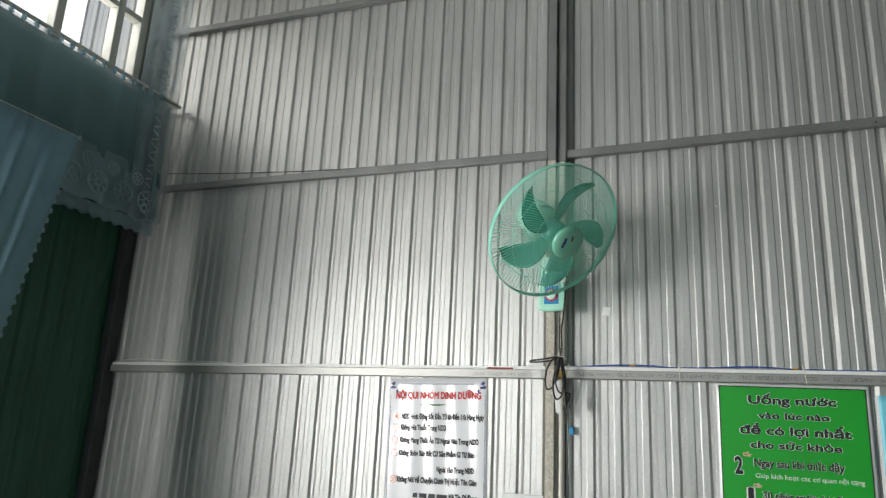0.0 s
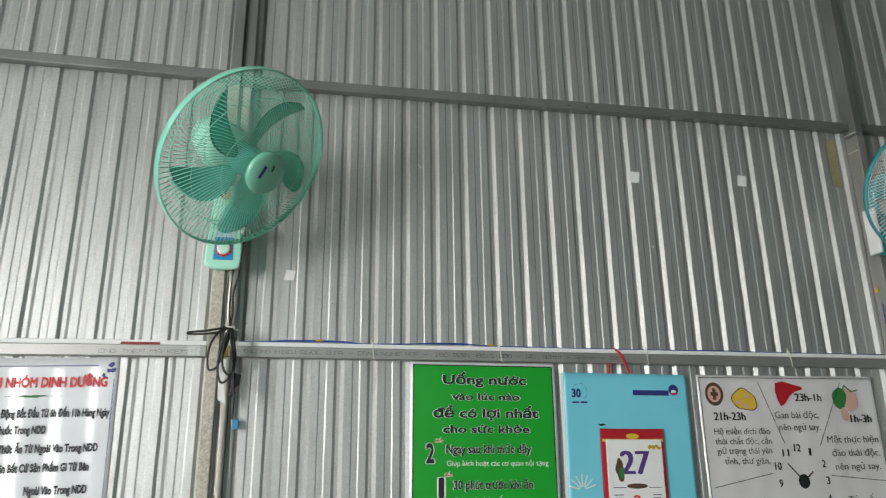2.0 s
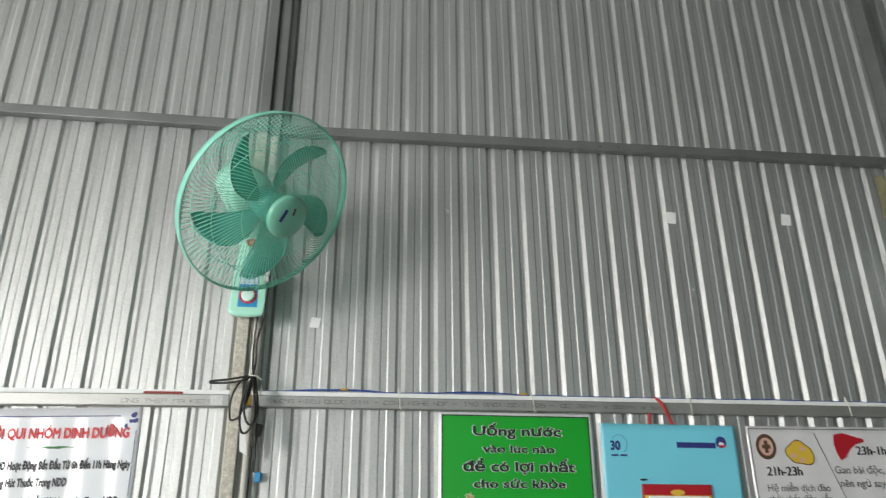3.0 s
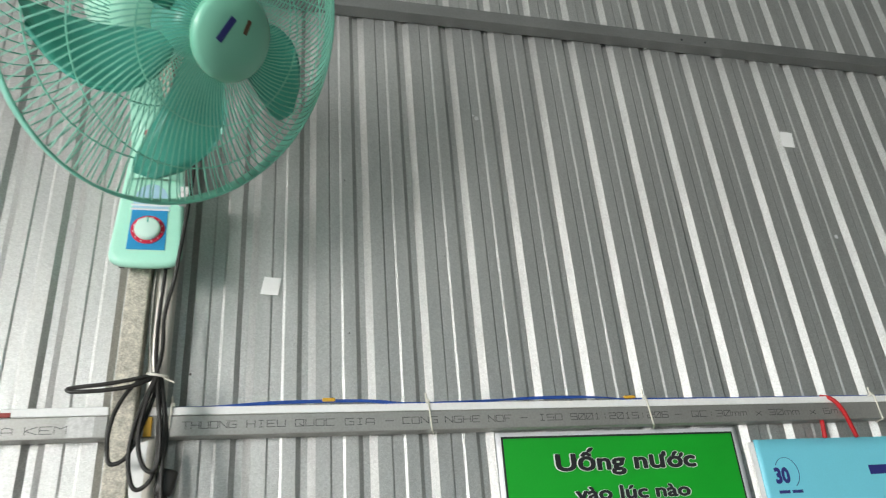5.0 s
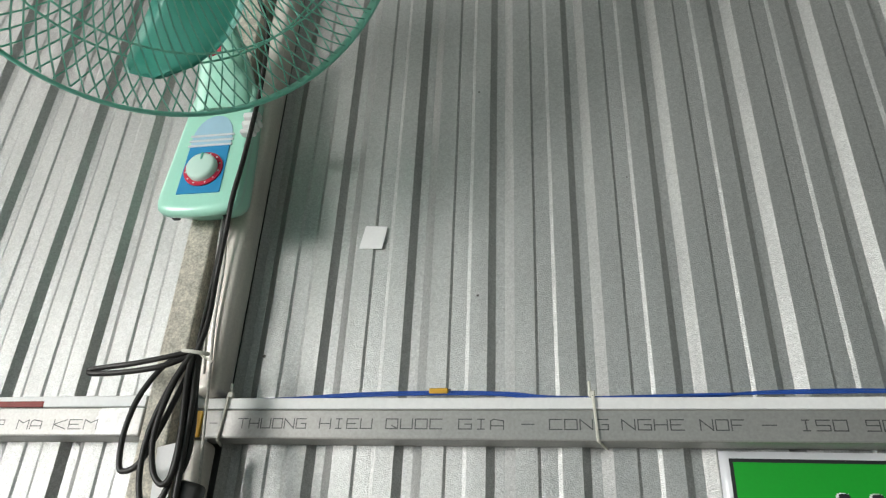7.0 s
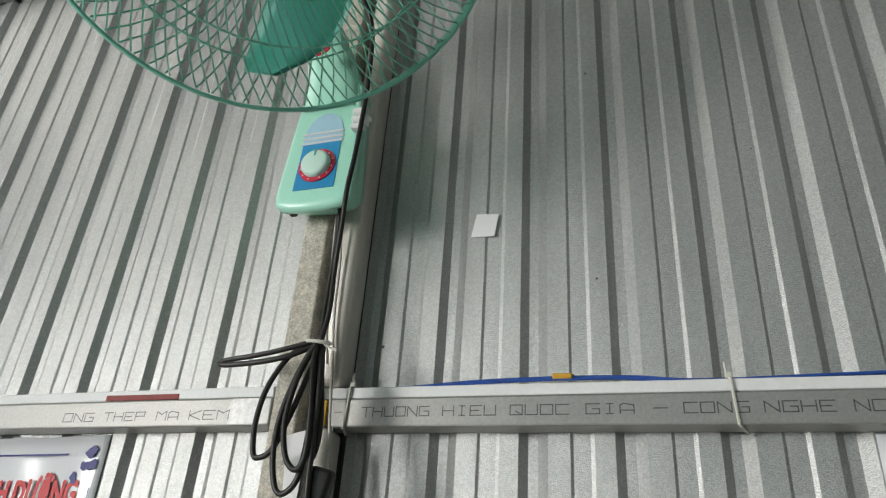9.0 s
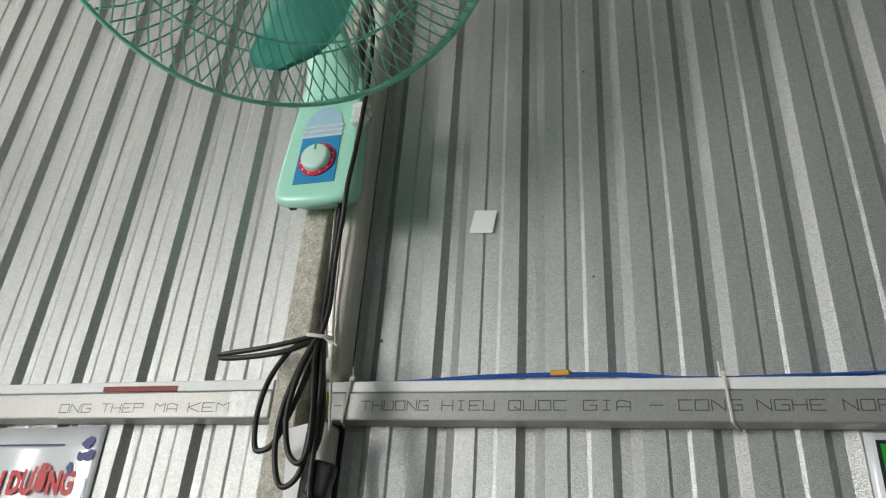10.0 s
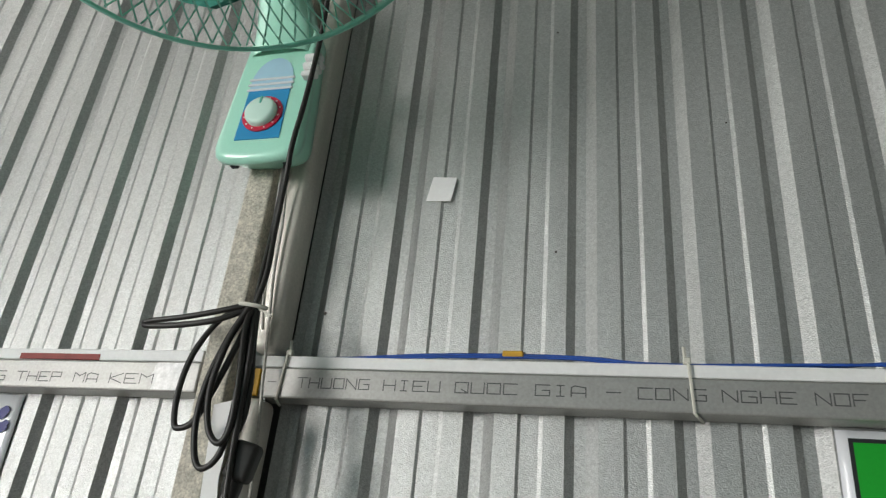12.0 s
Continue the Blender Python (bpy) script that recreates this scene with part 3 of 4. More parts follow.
def lettering(text, x0, x1, z, cap, mat, parent, y, bold=0.0, name="lettering", ring=False):
    """Raised letters from x0 to x1 on the baseline z, capitals cap high, a hair in front of y. Coordinates are the parent's."""
    plain = "".join(HORN.get(c, c) for c in text)
    flat, polys = glyphs(plain)
    for i, c in enumerate(text):
        if c in HORN:
            r = max(p[0] for p in glyphs(plain[:i + 1])[0])
            k = len(flat)
            flat += [(r - 0.07, 0.42), (r + 0.02, 0.46), (r + 0.06, 0.58), (r - 0.01, 0.58), (r - 0.03, 0.50)]
            polys.append([k, k + 1, k + 2, k + 3, k + 4])
    xs = [p[0] for p in flat]
    lo, hi = min(xs), max(xs)
    sx, sz = (x1 - x0) / (hi - lo), cap / 0.72
    if bold:
        n = 8 if ring else 3
        shifts = [(bold * math.cos(6.2832 * k / n), bold * math.sin(6.2832 * k / n)) for k in range(n)] if ring else [(-bold, 0), (0, 0), (bold, 0)]
    else:
        shifts = [(0, 0)]
    verts, faces = [], []
    for k, (dx, dz) in enumerate(shifts):
        off = len(verts)
        verts += [(x0 + (px - lo + dx) * sx, y - 0.00003 * k, z + (pz + dz) * sz) for px, pz in flat]
        faces += [[i + off for i in p] for p in polys]
    me = bpy.data.meshes.new(name)
    me.from_pydata(verts, [], faces)
    me.materials.append(mat)
    me.name = name
    ob = new(name, me)
    ob.parent = parent
    return ob


def plate(name, pts, mat, parent, y, depth=0.0005, label=""):
    ob = part(name, outline(pts, depth), mat, parent, label)
    ob.location.y = y
    return ob


def rect(x0, x1, z0, z1):
    return [(x0, z0), (x1, z0), (x1, z1), (x0, z1)]


def line_bar(name, a, b, w, mat, parent, y):
    d = Vector((b[0] - a[0], b[1] - a[1])).normalized() * w / 2
    n = (-d.y, d.x)
    return plate(name, [(a[0] - n[0], a[1] - n[1]), (b[0] - n[0], b[1] - n[1]), (b[0] + n[0], b[1] + n[1]), (a[0] + n[0], a[1] + n[1])], mat, parent, y, 0.0003)


def card(name, w, h, thick, mat, parent, wave=0.0006, seed=1, label=""):
    """A sheet of laminate, slightly wavy over the ribs; its top edge at z 0, its left edge at x 0, its face at y 0."""
    bm = bmesh.new()
    nx, nz = 40, 24
    rnd = random.Random(seed)
    p1, p2 = rnd.uniform(0, 6), rnd.uniform(0, 6)

    def y(x, z):
        return abs(wave * (0.6 * math.sin(62 * x + p1 + 2 * z) + 0.4 * math.sin(23 * x + p2 - 7 * z) - 0.9))
    F = [[bm.verts.new((w * i / nx, y(w * i / nx, -h * j / nz), -h * j / nz)) for j in range(nz + 1)] for i in range(nx + 1)]
    B = [[bm.verts.new((v.co.x, v.co.y + thick, v.co.z)) for v in c] for c in F]
    for i in range(nx):
        for j in range(nz):
            bm.faces.new((F[i][j], F[i][j + 1], F[i + 1][j + 1], F[i + 1][j]))
            bm.faces.new((B[i][j], B[i + 1][j], B[i + 1][j + 1], B[i][j + 1]))
    for i in range(nx):
        bm.faces.new((F[i][0], F[i + 1][0], B[i + 1][0], B[i][0]))
        bm.faces.new((F[i][nz], B[i][nz], B[i + 1][nz], F[i + 1][nz]))
    for j in range(nz):
        bm.faces.new((F[0][j], B[0][j], B[0][j + 1], F[0][j + 1]))
        bm.faces.new((F[nx][j], F[nx][j + 1], B[nx][j + 1], B[nx][j]))
    return part(name, bm, mat, parent, label, smooth=True)


INK = -0.0006
# stamped writing on the steel rail: plain strokes on a 4 by 6 grid, one polyline a group
STROKES = {"T": "0646 2620", "H": "0600 4640 0343", "U": "06004046", "O": "0006464000", "N": "00064046", "G": "46060040434323", "I": "2620 1636 1030", "E": "46060040 0333", "Q": "0006464000 2240",
           "C": "46060040", "A": "0005164540 0242", "S": "460603434000", "P": "0006464303", "M": "0006244640", "K": "0600 4603 0340", "F": "460600 0333", "D": "000636454130", "9": "43030646401000", "0": "0006464000 0046",
           "1": "152620 1030", "2": "064643030040", "5": "460603434000", "6": "460600404303", ":": "2122 2425", "3": "0646403000 1343", "m": "0004242024 244440", "x": "0044 0440", "-": "0343"}


def stamp(text, x0, x1, z, cap, parent, y):
    n = len(text)
    step = (x1 - x0) / (n - 0.2)
    sx, sz, w = step * 0.80 / 4, cap / 6, 0.0011
    bm = bmesh.new()
    for i, ch in enumerate(text):
        for line in STROKES[ch].split():
            pts = [(x0 + i * step + int(line[k]) * sx, z + int(line[k + 1]) * sz) for k in range(0, len(line), 2)]
            for k, (a, b) in enumerate(zip(pts, pts[1:])):
                d = Vector((b[0] - a[0], b[1] - a[1]))
                if d.length < 1e-6:
                    continue
                d = d.normalized() * w / 2
                q = [(a[0] - d.x - d.y, a[1] - d.y + d.x), (a[0] - d.x + d.y, a[1] - d.y - d.x), (b[0] + d.x + d.y, b[1] + d.y - d.x), (b[0] + d.x - d.y, b[1] + d.y + d.x)]
                bm.faces.new([bm.verts.new((px, y - 0.00002 * (k % 2), pz)) for px, pz in q])
    return tagged(part("stamp", bm, M_STAMP, parent), kind="stuff")


RY = -0.0308
for text, x0, x1 in (("-", -0.098, -0.090), ("THUONG", -0.066, 0.010), ("HIEU", 0.025, 0.081), ("QUOC", 0.096, 0.154), ("GIA", 0.171, 0.216), ("-", 0.234, 0.246), ("CONG", 0.261, 0.317), ("NGHE", 0.330, 0.387), ("NOF", 0.402, 0.441), ("-", 0.457, 0.469),
                     ("ISO", 0.489, 0.530), ("9001:2015:206", 0.546, 0.728), ("-", 0.742, 0.754), ("QC:30mm", 0.775, 0.885), ("x", 0.905, 0.916), ("30mm", 0.932, 0.996), ("x", 1.020, 1.031), ("6m", 1.050, 1.080)):
    stamp(text, x0, x1, 1.7450, 0.0098, rail_c, RY)
for text, x0, x1 in (("ONG", -0.456, -0.412), ("THEP", -0.397, -0.340), ("MA", -0.323, -0.294), ("KEM", -0.279, -0.228)):
    stamp(text, x0 + 0.016, x1 + 0.016, 1.7375, 0.0098, rail_w, RY + WEST)
rp = random.Random(12)
edge = [(-0.212 + rp.uniform(-0.003, 0.003), 1.7318 + 0.004 * k) for k in range(8)] + [(-0.178, 1.7598), (-0.178, 1.7318)]
plate("bare_patch", edge[::-1], M_SILVER, rail_w, RY + WEST + 0.0002, 0.0002, "bleached zinc patch")

# ---- rules poster ----
rules = thing("rules_poster", Matrix.Translation((-0.805, WEST - 0.0045, 1.7195)) @ pose(0, 0, 0, 0, -1.1, 0) @ Matrix.Diagonal((0.93, 1, 1, 1)), "white laminated rules poster with red title, fixed to the metal wall", "poster", "posters on the wall")
W = 0.446
card("sheet", W, 0.66, 0.0008, M_LAM, rules, 0.0022, 3)
lettering("NỘI QUI NHÓM DINH DƯỠNG", 0.036, 0.418, -0.078, 0.026, M_REDINK, rules, INK, 0.050, "title", True)
line_bar("rule_line", (0.06, -0.022), (0.39, -0.022), 0.0022, M_NAVY, rules, INK)
for x in (0.010, W - 0.010):
    line_bar("rule_line", (x, -0.06), (x, -0.64), 0.0014, M_NAVY, rules, INK)
for x, s in ((0.024, 1), (W - 0.024, -1)):
    for k in range(6):
        plate("corner_flourish", blob(x + s * (0.009 * math.cos(1.1 * k) + 0.004 * k - 0.012), -0.020 - 0.005 * k + 0.005 * math.sin(2.1 * k), 0.0080 - 0.0005 * k, 0.0062, 14, 0.22, k), M_NAVY, rules, INK - 0.0001 * k, 0.0002)
plate("green_flourish", blob(W / 2, -0.102, 0.028, 0.004, 24, 0.25, 8), M_PAINTGREEN, rules, INK)
line_bar("green_flourish", (0.15, -0.102), (0.30, -0.102), 0.0012, M_PAINTGREEN, rules, INK)
ROWS_TEXT = ((1, "NDD Hoạt Động Bắt Đầu Từ 6h Đến 11h Hàng Ngày", 0.066, 0.432, -0.156), (2, "Không Hút Thuốc Trong NDD", 0.064, 0.268, -0.198), (3, "Không Mang Thức Ăn Từ Ngoài Vào Trong NDD", 0.062, 0.410, -0.246),
             (4, "Không Buôn Bán Bất Cứ Sản Phẩm Gì Từ Bên", 0.060, 0.392, -0.294), (0, "Ngoài Vào Trong NDD", 0.232, 0.392, -0.350), (5, "Không Nói Về Chuyện Chính Trị Hoặc Tôn Giáo", 0.056, 0.404, -0.392), (0, "Mê Tín Dị Đoan", 0.288, 0.408, -0.446), (6, "Không Nói Xấu Người Vắng Mặt", 0.050, 0.30, -0.494))
for num, text, x0, x1, z in ROWS_TEXT:
    if num == 6:
        for k in range(6):
            plate("text_bar", rect(x0 + 0.042 * k, x0 + 0.042 * k + 0.034, z, z + 0.016), M_INK, rules, INK)
    else:
        lettering(text, x0, x1, z, 0.0200, M_INK, rules, INK, 0.052, "lettering", True)
    if num:
        c = plate("number_disc", blob(0.042 - num * 0.001, z + 0.008, 0.0135, 0.0135, 28), M_ORANGE, rules, INK)
        plate("number_disc", blob(0.042 - num * 0.001, z + 0.008, 0.0112, 0.0112, 28), M_LAM, rules, INK - 0.0002)
        lettering(str(num), 0.037 - num * 0.001, 0.047 - num * 0.001, z + 0.001, 0.0145, M_ORANGE, rules, INK - 0.0004, 0.01)
for k, (a, b) in enumerate(((0.130, 0.150), (0.158, 0.192), (0.199, 0.228), (0.236, 0.280))):
    plate("text_bar", rect(a, b, -0.446, -0.430), M_INK, rules, INK)

# ---- green drinking-water poster ----
green = thing("health_poster", Matrix.Translation((0.4195, -0.0045, 1.7295)) @ pose(0, 0, 0, 0, 0.5, 0) @ Matrix.Diagonal((0.971, 1, 1, 1)), "bright green laminated poster about drinking water, with black lettering", "poster", "posters on the wall")
card("sheet", 0.468, 0.66, 0.0008, M_LAM, green, 0.0010, 5)
plate("border", rect(0.009, 0.458, -0.65, -0.007), M_INK, green, INK, 0.0003)
plate("green_field", rect(0.0125, 0.4545, -0.647, -0.0105), M_LAMG, green, INK - 0.0004, 0.0003, "bright green printed field")
for text, x0, x1, z, cap in (("Uống nước", 0.104, 0.368, -0.064, 0.027), ("vào lúc nào", 0.132, 0.346, -0.111, 0.021), ("để có lợi nhất", 0.074, 0.405, -0.162, 0.027), ("cho sức khỏe", 0.104, 0.374, -0.206, 0.022), ("Ngay sau khi thức dậy", 0.112, 0.378, -0.264, 0.024), ("30 phút trước khi ăn", 0.134, 0.380, -0.364, 0.024), ("2", 0.052, 0.074, -0.290, 0.054), ("1", 0.092, 0.102, -0.385, 0.054)):
    lettering(text, x0 - 0.0012, x1 + 0.0012, z, cap, M_HALO, green, INK - 0.0005, 0.058, "letter_outline", True)
    lettering(text, x0, x1, z, cap, M_INK, green, INK - 0.0011, 0.036, "lettering", True)
lettering("Giúp kích hoạt các cơ quan nội tạng", 0.114, 0.432, -0.300, 0.0155, M_HALO, green, INK - 0.0006, 0.006)
lettering("Giúp tiêu hóa tốt", 0.134, 0.292, -0.402, 0.0155, M_HALO, green, INK - 0.0006, 0.006)
for x, z in ((0.078, -0.234), (0.106, -0.330)):
    lettering("Cốc", x, x + 0.024, z, 0.011, M_HALO, green, INK - 0.0005, 0.06, "letter_outline", True)
    lettering("Cốc", x, x + 0.024, z, 0.011, M_ORANGE, green, INK - 0.0011, 0.02)

# ---- blue calendar hung by a red ribbon ----
cal = thing("wall_calendar", Matrix.Translation((0.894, -0.020, 1.700)) @ pose(0, 0, 0, 0, 0.6, 0) @ Matrix.Diagonal((0.985, 1, 1, 1)), "light blue card calendar with red-framed date pad on red ribbon", "calendar")
card("backing_card", 0.419, 0.62, 0.003, M_LAMB, cal, 0.0004, 7)
plate("card_edge", rect(-0.010, -0.0005, -0.62, -0.004), M_PAPER, cal, 0.002, 0.003)
lettering("30", 0.026, 0.054, -0.074, 0.025, M_NAVY, cal, INK, 0.05, "lettering", True)
bm = bmesh.new()
tube([Vector((0.052 + 0.024 * math.cos(a), 0, -0.058 + 0.026 * math.sin(a))) for a in [radians(-60 + 11 * k) for k in range(20)]], 0.0005, 4, bm)
part("ring_mark", bm, M_NAVY, cal).location.y = INK
plate("text_bar", rect(0.026, 0.048, -0.092, -0.087), M_NAVY, cal, INK)
plate("text_bar", rect(0.053, 0.075, -0.092, -0.087), M_NAVY, cal, INK)
# sponsor's mark as plain shapes
plate("sponsor_mark", rect(0.230, 0.352, -0.066, -0.050), M_NAVY, cal, INK)
plate("sponsor_mark", blob(0.370, -0.048, 0.0165, 0.0165, 26), M_NAVY, cal, INK)
plate("sponsor_mark", blob(0.370, -0.054, 0.009, 0.006, 20), M_HALO, cal, INK - 0.0004)
plate("sponsor_mark", blob(0.371, -0.060, 0.012, 0.0035, 18), M_DIALRED, cal, INK - 0.0007)
plate("clip", blob(0.118, -0.156, 0.012, 0.0032, 16, 0.1, 2), M_INK, cal, INK)
for k in range(7):
    a = radians(20 + 24 * k)
    line_bar("flower_stroke", (0.045 + 0.010 * math.cos(a), -0.345 + 0.01 * math.sin(a)), (0.045 + 0.045 * math.cos(a), -0.345 + 0.045 * math.sin(a)), 0.0035, M_HALO, cal, INK)
pad = part("pad_frame", box(0.108, 0.318, -0.010, -0.001, -0.480, -0.168, 0.003), M_PAINTRED, cal, "red and gold pad frame")
plate("gold_trim", rect(0.112, 0.314, -0.206, -0.198), M_PAINTYELLOW, pad, -0.0107, 0.0003)
plate("gold_trim", blob(0.212, -0.190, 0.022, 0.008, 20), M_PAINTYELLOW, pad, -0.0108, 0.0003)
dates = part("date_pad", box(0.122, 0.304, -0.017, -0.0105, -0.476, -0.200, 0.0015), M_PAPER, cal, "white tear-off date pad")
DY = -0.0176
lettering("27", 0.166, 0.258, -0.300, 0.070, M_PURPLE, dates, DY, 0.035, "date_number")
lettering("2", 0.200, 0.222, -0.392, 0.034, M_REDINK, dates, DY, 0.03, "date_number")
plate("printed_band", blob(0.213, -0.334, 0.034, 0.0075, 24), M_PAINTBROWN, dates, DY, 0.0003)
for a, b in ((0.136, 0.176), (0.250, 0.292)):
    line_bar("printed_line", (a, -0.338), (b, -0.338), 0.0016, M_INK, dates, DY)
for k in range(6):
    for a, b in ((0.136, 0.168), (0.262, 0.290)):
        plate("text_bar", rect(a, b - 0.004 * (k % 3), -0.360 - 0.009 * k, -0.3575 - 0.009 * k), M_STAMP, dates, DY, 0.0003)
plate("flower_picture", blob(0.160, -0.288, 0.014, 0.030, 20, 0.16, 5), M_PAINTBROWN, dates, DY - 0.0003, 0.0003)
plate("flower_picture", blob(0.166, -0.296, 0.010, 0.014, 16, 0.2, 6), M_PAINTGREEN, dates, DY - 0.0006, 0.0003)
for k in range(5):
    plate("flower_picture", blob(0.262 + 0.008 * k, -0.222 + 0.006 * math.sin(3 * k), 0.006, 0.006, 12, 0.2, k), M_PAINTYELLOW, dates, DY - 0.0003, 0.0003)
rib = bmesh.new()
for pts in ([(1.066, -0.016, 1.775), (1.074, -0.033, 1.766), (1.090, -0.034, 1.744), (1.112, -0.024, 1.698)], [(1.046, -0.024, 1.729), (1.042, -0.024, 1.698)]):
    tube(smooth_line(pts, 6), 0.0042, 6, rib)
tagged(part("red_ribbon", rib, M_RIBBON, smooth=True), "red ribbon tying the calendar to the steel rail", "ribbon")

# ---- organ-clock poster ----
organ = thing("organ_clock_poster", Matrix.Translation((1.347, -0.012, 1.697)) @ Matrix.Diagonal((0.933, 1, 1, 1)), "off-white laminated body-clock poster with small organ pictures", "poster", "posters on the wall")
card("sheet", 0.700, 0.66, 0.0008, M_LAMW, organ, 0.0022, 9)
for a, b in (((0.008, -0.008), (0.692, -0.008)), ((0.008, -0.008), (0.008, -0.65)), ((0.692, -0.008), (0.692, -0.65)), ((0.232, -0.02), (0.305, -0.215)), ((0.560, -0.02), (0.442, -0.222)), ((0.022, -0.345), (0.245, -0.305)), ((0.468, -0.315), (0.685, -0.335))):
    line_bar("printed_line", a, b, 0.0022, M_STAMP, organ, INK)
plate("seal", blob(0.060, -0.060, 0.034, 0.037, 32), M_PAINTBROWN, organ, INK)
plate("seal", blob(0.060, -0.060, 0.024, 0.026, 28), M_PAINTPINK, organ, INK - 0.0003)
plate("seal", rect(0.046, 0.074, -0.066, -0.054), M_PAINTBROWN, organ, INK - 0.0006)
plate("seal", rect(0.054, 0.066, -0.078, -0.042), M_PAINTBROWN, organ, INK - 0.0009)
plate("organ_picture", blob(0.172, -0.078, 0.046, 0.036, 30, 0.10, 11), M_PAINTBROWN, organ, INK)
plate("organ_picture", blob(0.172, -0.078, 0.043, 0.033, 30, 0.10, 11), M_PAINTYELLOW, organ, INK - 0.0003)
for x, z in ((0.150, -0.085), (0.182, -0.066), (0.176, -0.098)):
    plate("organ_picture", blob(x, z, 0.009, 0.008, 14, 0.1, 3), M_PAINTPINK, organ, INK - 0.0006)
plate("organ_picture", [(0.300, -0.024), (0.330, -0.018), (0.368, -0.028), (0.402, -0.036), (0.404, -0.044), (0.372, -0.052), (0.350, -0.066), (0.328, -0.090), (0.312, -0.098), (0.302, -0.080), (0.296, -0.050)], M_PAINTRED, organ, INK, label="red liver picture")
plate("organ_picture", blob(0.548, -0.072, 0.029, 0.034, 24, 0.06, 2), M_PAINTGREEN, organ, INK)
plate("organ_picture", blob(0.590, -0.078, 0.027, 0.040, 24, 0.10, 7), M_PAINTPINK, organ, INK + 0.0002)
plate("organ_picture", blob(0.560, -0.124, 0.014, 0.022, 18, 0.08, 9), M_PAINTPINK, organ, INK - 0.0003)
bm = bmesh.new()
tube([(0.566, INK, -0.046), (0.574, INK, -0.030), (0.600, INK, -0.050), (0.624, INK, -0.046)], 0.0024, 5, bm)
part("organ_picture", bm, M_PAINTGREEN, organ)
for text, x0, x1, z, cap, bold in (("21h-23h", 0.050, 0.168, -0.142, 0.026, 0.03), ("23h-1h", 0.370, 0.474, -0.082, 0.026, 0.03), ("1h-3h", 0.580, 0.664, -0.150, 0.026, 0.03),
                                  ("Hệ miễn dịch đào", 0.044, 0.254, -0.186, 0.020, 0), ("thải chất độc, cần", 0.044, 0.256, -0.216, 0.020, 0), ("giữ trạng thái yên", 0.046, 0.252, -0.245, 0.020, 0), ("tĩnh, thư giãn.", 0.070, 0.240, -0.276, 0.020, 0),
                                  ("Gan bài độc,", 0.282, 0.452, -0.136, 0.022, 0), ("nên ngủ say.", 0.292, 0.454, -0.174, 0.022, 0), ("Mật thực hiện", 0.472, 0.676, -0.214, 0.022, 0), ("đào thải độc,", 0.484, 0.674, -0.256, 0.022, 0), ("nên ngủ say.", 0.488, 0.668, -0.298, 0.022, 0),
                                  ("Ruột non hấp", 0.040, 0.220, -0.405, 0.022, 0), ("Tủy sống", 0.520, 0.650, -0.400, 0.022, 0)):
    lettering(text, x0, x1, z, cap, M_INK if bold else M_STAMP, organ, INK, bold or 0.004)
for k, (x, z) in {12: (0.350, -0.230), 1: (0.398, -0.243), 2: (0.444, -0.280), 3: (0.451, -0.331), 4: (0.447, -0.385), 11: (0.303, -0.245), 10: (0.268, -0.285), 9: (0.270, -0.337), 8: (0.288, -0.395)}.items():
    w = 0.013 if k < 10 else 0.024
    lettering(str(k), x - w / 2 if k != 1 else x - 0.004, x + w / 2 if k != 1 else x + 0.003, z - 0.010, 0.024, M_INK, organ, INK, 0.02)
hub_dot = plate("clock_hub", blob(0.359, -0.331, 0.021, 0.022, 28), M_INK, organ, INK - 0.0002, 0.0008)
line_bar("clock_line", (0.359, -0.331), (0.305, -0.276), 0.004, M_INK, organ, INK)
line_bar("clock_line", (0.359, -0.331), (0.398, -0.302), 0.005, M_INK, organ, INK)

# ---- plain paper sheets and scraps ----
for x0, x1, z1, h in ((-0.320, -0.1685, 1.320, 0.30), (-0.086, 0.193, 1.318, 0.30)):
    p = thing("paper_sheet", Matrix.Translation((x0, -0.004 + (WEST if x0 < -0.2 else 0), z1)), "plain white paper sheet beside the post", "paper", "papers on the wall")
    card("sheet", x1 - x0, h, 0.0006, M_PAPER, p, 0.0006, int(100 * z1 + 7))
for (cx, cz, w, h, tilt) in ((0.053, 1.9845, 0.029, 0.032, 7), (1.2057, 2.378, 0.035, 0.042, 5), (1.620, 2.3905, 0.035, 0.042, 5)):
    bm = outline([(-w / 2, -h / 2 - 0.001), (w / 2, -h / 2 + 0.001), (w / 2 + 0.001, h / 2), (-w / 2 + 0.002, h / 2 - 0.001)], 0.0004)
    s = tagged(part("paper_scrap", bm, M_PAPER), "small square white paper scrap stuck on the sheet wall", "paper scrap", "paper scraps")
    s.matrix_world = pose(cx, -0.0012, cz, 0, tilt, 0)
tagged(part("tape_residue", outline(rect(1.996, 2.034, 2.39, 2.582), 0.0003), material("brown_tape_residue", (0.40, 0.36, 0.20), 0.6, 0.2, 0.3, 30), None), "faint yellow-brown tape mark on the wall", "stain").location.y = -0.0008

